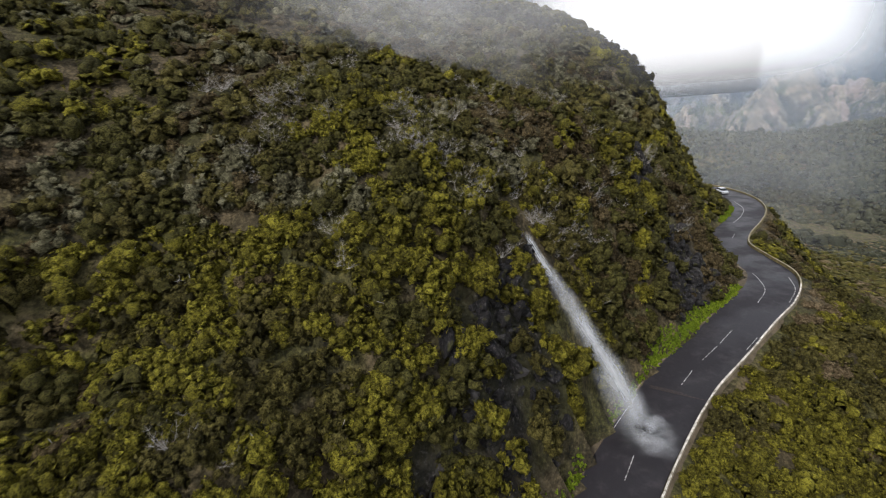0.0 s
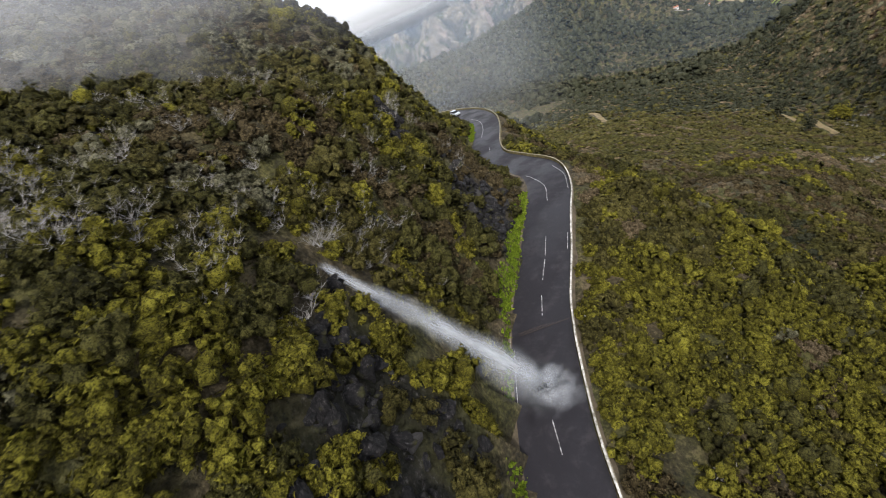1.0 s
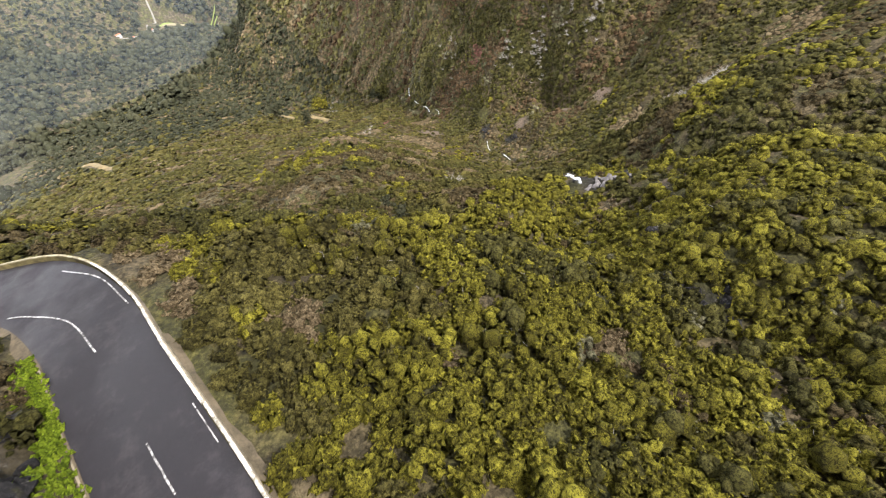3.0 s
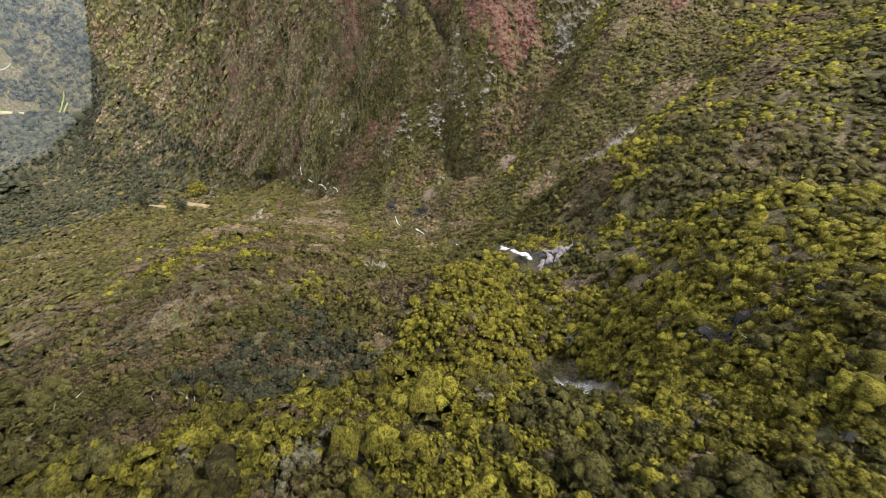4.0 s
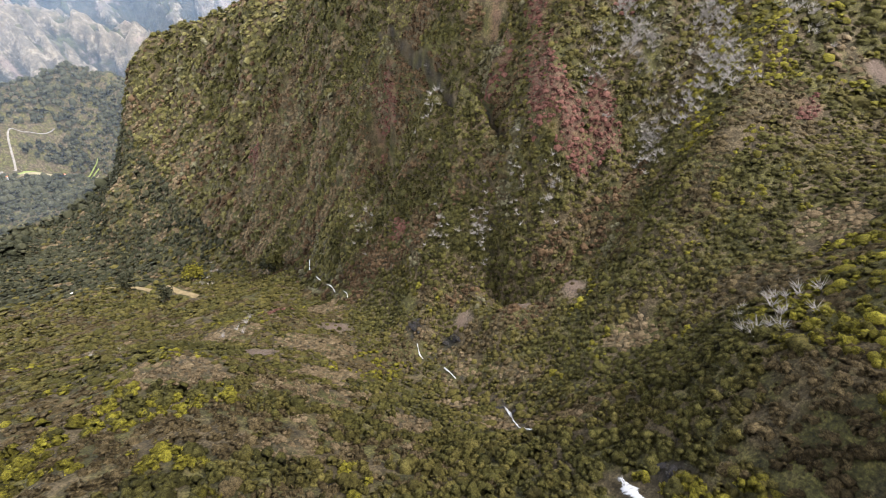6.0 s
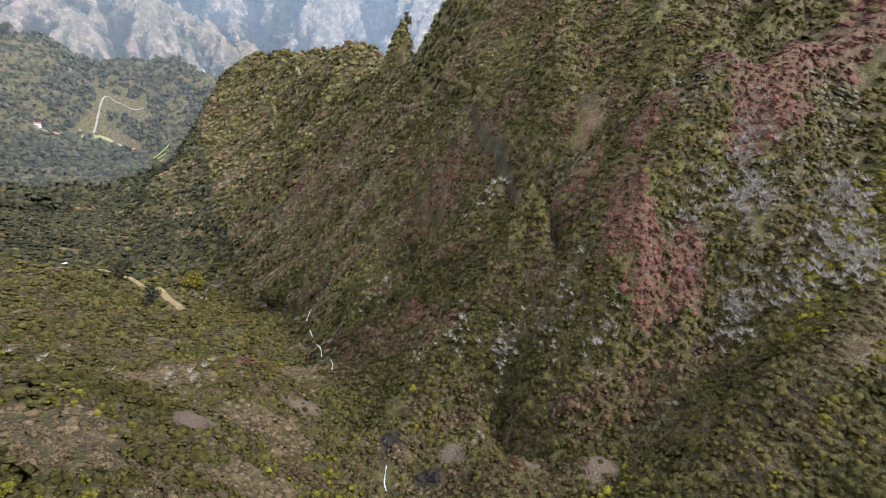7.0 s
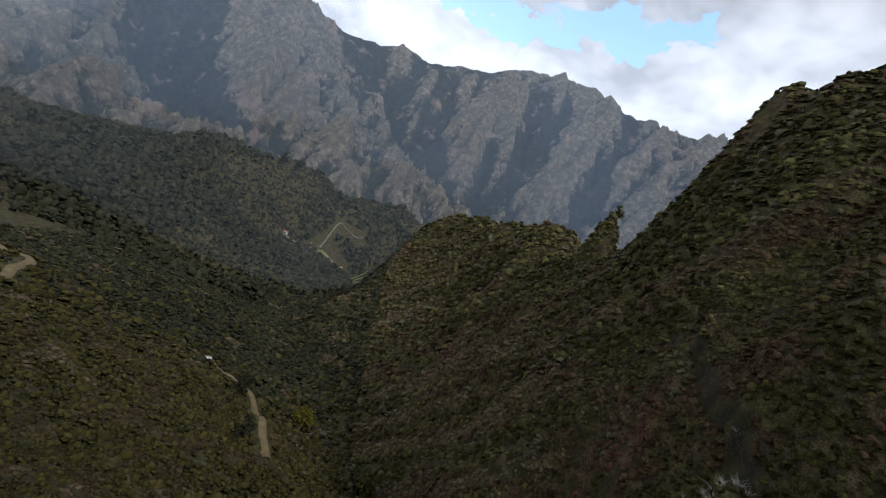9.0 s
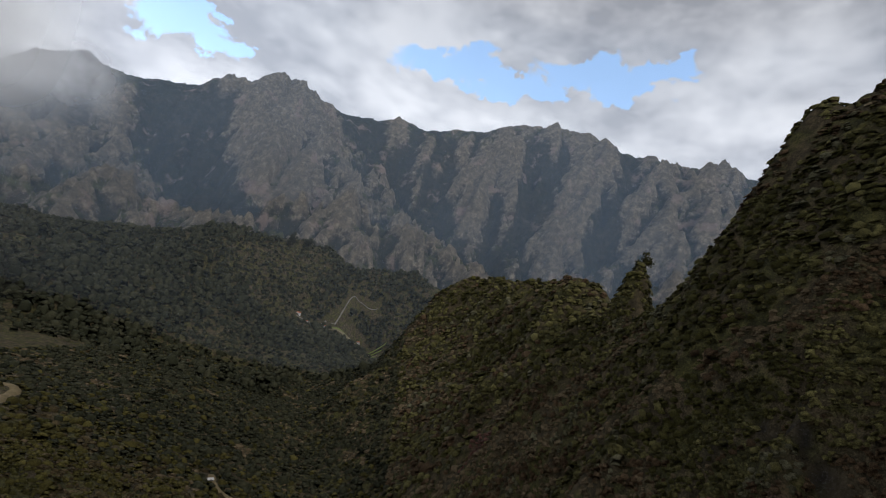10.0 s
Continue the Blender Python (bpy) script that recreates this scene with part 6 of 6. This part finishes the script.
def build_single_shrubs():
    rng = np.random.default_rng(71)
    kinds = [("heath_y", HEATH, "rounded yellow-green tree heath bush"), ("laurel", LAUREL, "dense dark green laurel bush"), ("pale", PALE, "pale grey-green bush with soft leaves"), ("brush", BRUSH, "olive-brown dry bush on the slope")]
    temps = []
    for k in range(10):
        kn, mat, label = kinds[(0, 0, 1, 0, 2, 0, 1, 3, 0, 0)[k]]
        r = (1.2, 1.7, 1.5, 2.1, 1.3, 1.4, 2.0, 1.6, 1.8, 1.7)[k]
        t = shrub_template(200 + k, mat, r, r * (1.0, 1.15, 1.0, 0.95, 0.85, 1.3, 1.1, 0.8, 1.05, 0.9)[k], label, "standing-out " + kn.split("_")[0] + " bushes")
        temps.append((t, r))
    spots = []
    for (x0, x1, y0, y1, n) in ((6, 34, -2, 40, 90), (-14, 6, -44, -14, 40), (-24, -12, -10, 20, 24), (20, 50, 20, 60, 60), (-2, 10, 28, 56, 16)):
        for _ in range(n):
            spots.append((rng.uniform(x0, x1), rng.uniform(y0, y1)))
    spots = np.array(spots)
    d, _ = LAND.road_gap(spots[:, 0], spots[:, 1])
    spots = spots[(d > HALF + 2.8) & ~inside(spots, ROCKY, 1.3) & (gap_to(spots, WHITE) > 4.5) & (gap_to(spots, FALLWAY) > 2.5)]
    used = set()
    for i, (x, y) in enumerate(spots):
        k = int(rng.choice([0, 1, 2, 3, 4, 5, 6, 7, 8, 9]))
        t, r = temps[k]
        m = pose(x, y, ground_z(x, y) - 0.1, rng.uniform(-6, 6), rng.uniform(-6, 6), rng.uniform(0, 360))
        if k not in used:
            t.matrix_world = m
            used.add(k)
        else:
            copy_thing(t, m)


build_single_shrubs()


# ---- trees on the skyline and in the gorge ----
def tree(x, y, tall, wide, mat, seed, label, lean=0.0):
    rng = np.random.default_rng(seed)
    z = ground_z(x, y)
    top = tagged(new("tree"), label, "tree")
    top.matrix_world = pose(x, y, z, lean, 0, seed * 37 % 360)
    bm = bmesh.new()
    p = Vector((0, 0, -0.5))
    r = random.Random(seed)
    limbs = []
    for k in range(5):
        q = p + Vector((r.gauss(0, 0.06), r.gauss(0, 0.06), 0.2)) * tall
        stick(bm, p, q, tall * 0.03 * (1 - k * 0.17), tall * 0.03 * (0.83 - k * 0.17), 6)
        if k > 0:
            for _ in range(2):
                w = q + Vector((r.gauss(0, 1), r.gauss(0, 1), 0.7)).normalized() * wide * 0.8
                stick(bm, q, w, tall * 0.012, tall * 0.004, 4)
                limbs.append(w)
        p = q
    limbs.append(p)
    part("trunk", finish(bm, "trunk", BARK), top)
    n = 34
    c = np.array([list(l) for l in limbs])
    pos = c[rng.integers(0, len(c), n * len(c))] + rng.normal(0, wide * 0.28, (n * len(c), 3))
    v, f, t = tufts(pos, rng.uniform(0.1, 0.2, len(pos)) * wide, rng.normal(0, 0.5, (len(pos), 3)) + (0, 0, 0.8), 5, np.clip(rng.normal(0.45, 0.2, len(pos)), 0, 1), rng)
    part("crown", mesh_from("crown", v, f, mat, False, t), top)


tree(195.5, 363.5, 8, 3.4, LAUREL, 3, "crooked dark tree clinging to the rock spire", 12)
tree(196, 459, 6, 3.0, LAUREL, 4, "small dark tree on the ridge crest")
tree(190, 500, 5, 2.6, LAUREL, 5, "small dark tree on the ridge crest")
tree(196, 622, 8, 4.0, WOODS, 6, "dark tree on the ridge crest")
tree(103, 300, 9, 5.0, LAUREL, 7, "broad dark green tree in the gorge beside the fall")
tree(98, 308, 8, 5.0, WOODS, 8, "broad dark tree in the gorge")
tree(70, 366, 8, 5.0, HEATH, 9, "round green tree beside the earth track")
tree(36, 352, 9, 4.0, WOODS, 10, "dark tree beside the earth track")
tree(48, 312, 7, 3.5, WOODS, 11, "dark tree beside the earth track")
tree(-150, 1122, 22, 8, WOODS, 12, "tall dark pine on the far wooded ridge")
tree(-118, 1128, 18, 8, WOODS, 13, "tall dark pine on the far wooded ridge")


# ---- drain across the road, chute beyond the wall ----
def box(name, sx, sy, sz, mat, bevel=0.01):
    bm = bmesh.new()
    bmesh.ops.create_cube(bm, size=1.0)
    bmesh.ops.scale(bm, vec=(sx, sy, sz), verts=bm.verts)
    if bevel:
        bmesh.ops.bevel(bm, geom=list(bm.edges), offset=bevel, segments=1, affect='EDGES')
    return finish(bm, name, mat)


def build_drain():
    a, b = Vector((-1.15, 11.35, 0)), Vector((-5.6, 8.4, 0))
    mid, d = (a + b) / 2, (b - a)
    z = ROADLINE[step_at(10)][2] + 0.06
    top = tagged(new("drain_grate"), "rusty slatted drain grate set across the road", "drain")
    top.matrix_world = pose(mid.x, mid.y, z, 0, 0, math.degrees(math.atan2(d.y, d.x)))
    L = d.length
    rail = box("frame_rail", L, 0.05, 0.04, RUST, 0.006)
    for s in (-0.21, 0.21):
        part("frame_rail", rail, top).matrix_basis = pose(0, s, 0)
    bar = box("slat", 0.045, 0.38, 0.03, RUST, 0.005)
    for k in range(44):
        part("slat", bar, top).matrix_basis = pose(-L / 2 + (k + 0.5) * L / 44, 0, 0)


build_drain()


def build_chute():
    x, y = 0.8, 11.9
    top = tagged(new("drain_chute"), "pale concrete drain chute jutting out below the parapet", "drain")
    top.matrix_world = pose(x, y, 1.0, 0, 12, 20)
    part("slab", box("slab", 1.2, 0.55, 0.1, CONCRETE, 0.02), top)
    for s in (-0.24, 0.24):
        part("side_wall", box("side_wall", 1.2, 0.08, 0.26, CONCRETE, 0.02), top).matrix_basis = pose(0, s, 0.15)
    part("foot", box("foot", 0.4, 0.5, 0.9, CONCRETE, 0.03), top).matrix_basis = pose(-0.3, 0, -0.45)


build_chute()


# ---- the car on the far bend ----
def loft(name, sections, mat):
    """A body from cross-sections along x: each x, half width, floor, height, roundness."""
    bm = bmesh.new()
    rings = []
    for x, w, lo, hi, rd in sections:
        ring = [(-w, lo), (-w, hi - rd), (-w + rd, hi), (w - rd, hi), (w, hi - rd), (w, lo)]
        rings.append([bm.verts.new((x, py, pz)) for py, pz in ring])
    for a, b in zip(rings[:-1], rings[1:]):
        for k in range(6):
            bm.faces.new((a[k], a[(k + 1) % 6], b[(k + 1) % 6], b[k]))
    bm.faces.new(rings[0])
    bm.faces.new(rings[-1][::-1])
    bmesh.ops.recalc_face_normals(bm, faces=bm.faces)
    return finish(bm, name, mat)


def build_car():
    k = step_at(94.0)
    p, w = road_edge(-1.4)[k], ROADWAY[k]
    top = tagged(new("car"), "small silver-grey hatchback car on the far bend", "car")
    top.matrix_world = pose(p[0], p[1], p[2] + 0.05, 0, 0, math.degrees(math.atan2(-w[1], -w[0])))
    part("body", loft("body", [(-2.0, 0.72, 0.35, 0.78, 0.08), (-1.85, 0.83, 0.24, 0.92, 0.08), (-0.9, 0.86, 0.22, 0.96, 0.06), (0.9, 0.86, 0.22, 0.93, 0.06), (1.7, 0.84, 0.24, 0.8, 0.1), (2.0, 0.7, 0.34, 0.66, 0.1)], CARPAINT), top)
    part("cabin", loft("cabin", [(-1.85, 0.7, 0.9, 1.0, 0.04), (-1.45, 0.68, 0.9, 1.4, 0.1), (-0.3, 0.68, 0.9, 1.48, 0.1), (0.4, 0.67, 0.9, 1.4, 0.1), (1.1, 0.72, 0.9, 0.96, 0.03)], CARGLASS), top, "dark glazed cabin")
    part("roof", loft("roof", [(-1.4, 0.6, 1.39, 1.44, 0.03), (-0.3, 0.62, 1.46, 1.52, 0.04), (0.35, 0.6, 1.39, 1.44, 0.03)], CARPAINT), top)
    for sx in (-1.25, 1.25):
        for sy in (-0.8, 0.8):
            wheel = part("wheel", wheel_mesh(0.31, 0.2, RUBBER), top)
            wheel.matrix_basis = pose(sx, sy, 0.31)
            part("rim", wheel_mesh(0.19, 0.215, METAL), wheel)
    for sy in (-0.58, 0.58):
        part("headlight", box("headlight", 0.06, 0.26, 0.12, CARGLASS, 0.02), top, "clear headlight").matrix_basis = pose(1.97, sy, 0.6)
        part("tail_light", box("tail_light", 0.06, 0.2, 0.2, TAIL, 0.02), top, "red tail light").matrix_basis = pose(-1.97, sy, 0.68)


def wheel_mesh(r, w, mat):
    bm = bmesh.new()
    bmesh.ops.create_cone(bm, cap_ends=True, segments=16, radius1=r, radius2=r, depth=w)
    bmesh.ops.rotate(bm, cent=(0, 0, 0), matrix=Matrix.Rotation(math.pi / 2, 3, 'X'), verts=bm.verts)
    return finish(bm, "wheel", mat)


build_car()


# ---- far hamlet: hut, terraces ----
def house(x, y, l, w, h, turn, label, tiles=ROOF, cover="terracotta tiled roof"):
    z = ground_z(x, y)
    top = tagged(new("house"), label, "house")
    top.matrix_world = pose(x, y, z, 0, 0, turn)
    part("wall", box("wall", l, w, h + 2, WHITEWALL, 0.02), top).matrix_basis = pose(0, 0, h / 2 - 1)
    bm = bmesh.new()
    o = 0.35
    a = [bm.verts.new(p) for p in ((-l / 2 - o, -w / 2 - o, h), (l / 2 + o, -w / 2 - o, h), (l / 2 + o, w / 2 + o, h), (-l / 2 - o, w / 2 + o, h), (-l / 2, 0, h + w * 0.35), (l / 2, 0, h + w * 0.35))]
    for q in ((0, 1, 5, 4), (2, 3, 4, 5), (0, 4, 3), (1, 2, 5), (0, 3, 2, 1)):
        bm.faces.new([a[i] for i in q])
    part("roof", finish(bm, "roof", tiles), top, cover)
    win = box("window", 0.9, 0.08, 1.1, CARGLASS, 0.02)
    for k in (-0.28, 0.28):
        part("window", win, top).matrix_basis = pose(k * l, -w / 2 - 0.02, h * 0.55)
    part("door", box("door", 0.9, 0.08, 2.0, BARK, 0.02), top).matrix_basis = pose(0, -w / 2 - 0.02, 1.0)


house(9, 378, 2.6, 1.9, 1.7, 30, "small white hut at the end of the earth track", WHITEWALL, "white sheet roof")
house(-76, 992, 8, 5.5, 3.4, 10, "white farmhouse beside the terraced fields")
house(-58, 984, 6, 4.5, 3, -15, "small white house beside the terraced fields")
house(-24, 1000, 5, 4, 3, 40, "small white outbuilding by the lane")
house(40, 1108, 6, 5, 3, 25, "pale house above the terraces")


def build_terraces():
    rng = random.Random(4)
    for k in range(9):
        x0, y0 = -18 + k * 6, 996 + k * 10
        n = 12
        cols = []
        for c in (-0.5, 0.5):
            pts = []
            for i in range(n):
                u = i / (n - 1)
                x = x0 + u * 70 + c * 4
                y = y0 + u * 26 + c * 8
                pts.append((x, y))
            cols.append(np.array(pts))
        zz = np.maximum(sample(GZ, cols[0][:, 0], cols[0][:, 1]), sample(GZ, cols[1][:, 0], cols[1][:, 1])) + 0.8
        v = np.stack([np.c_[cols[0], zz - 3], np.c_[cols[0], zz], np.c_[cols[1], zz + 0.2], np.c_[cols[1], zz - 3]], 1).reshape(-1, 3)
        me = mesh_from("terrace", v, grid_faces(n, 4), GRASSFIELD if k % 3 else STRAWFIELD, False)
        tagged(new("terrace", me), "narrow terraced field on the far slope", "field", kind="structure")


build_terraces()
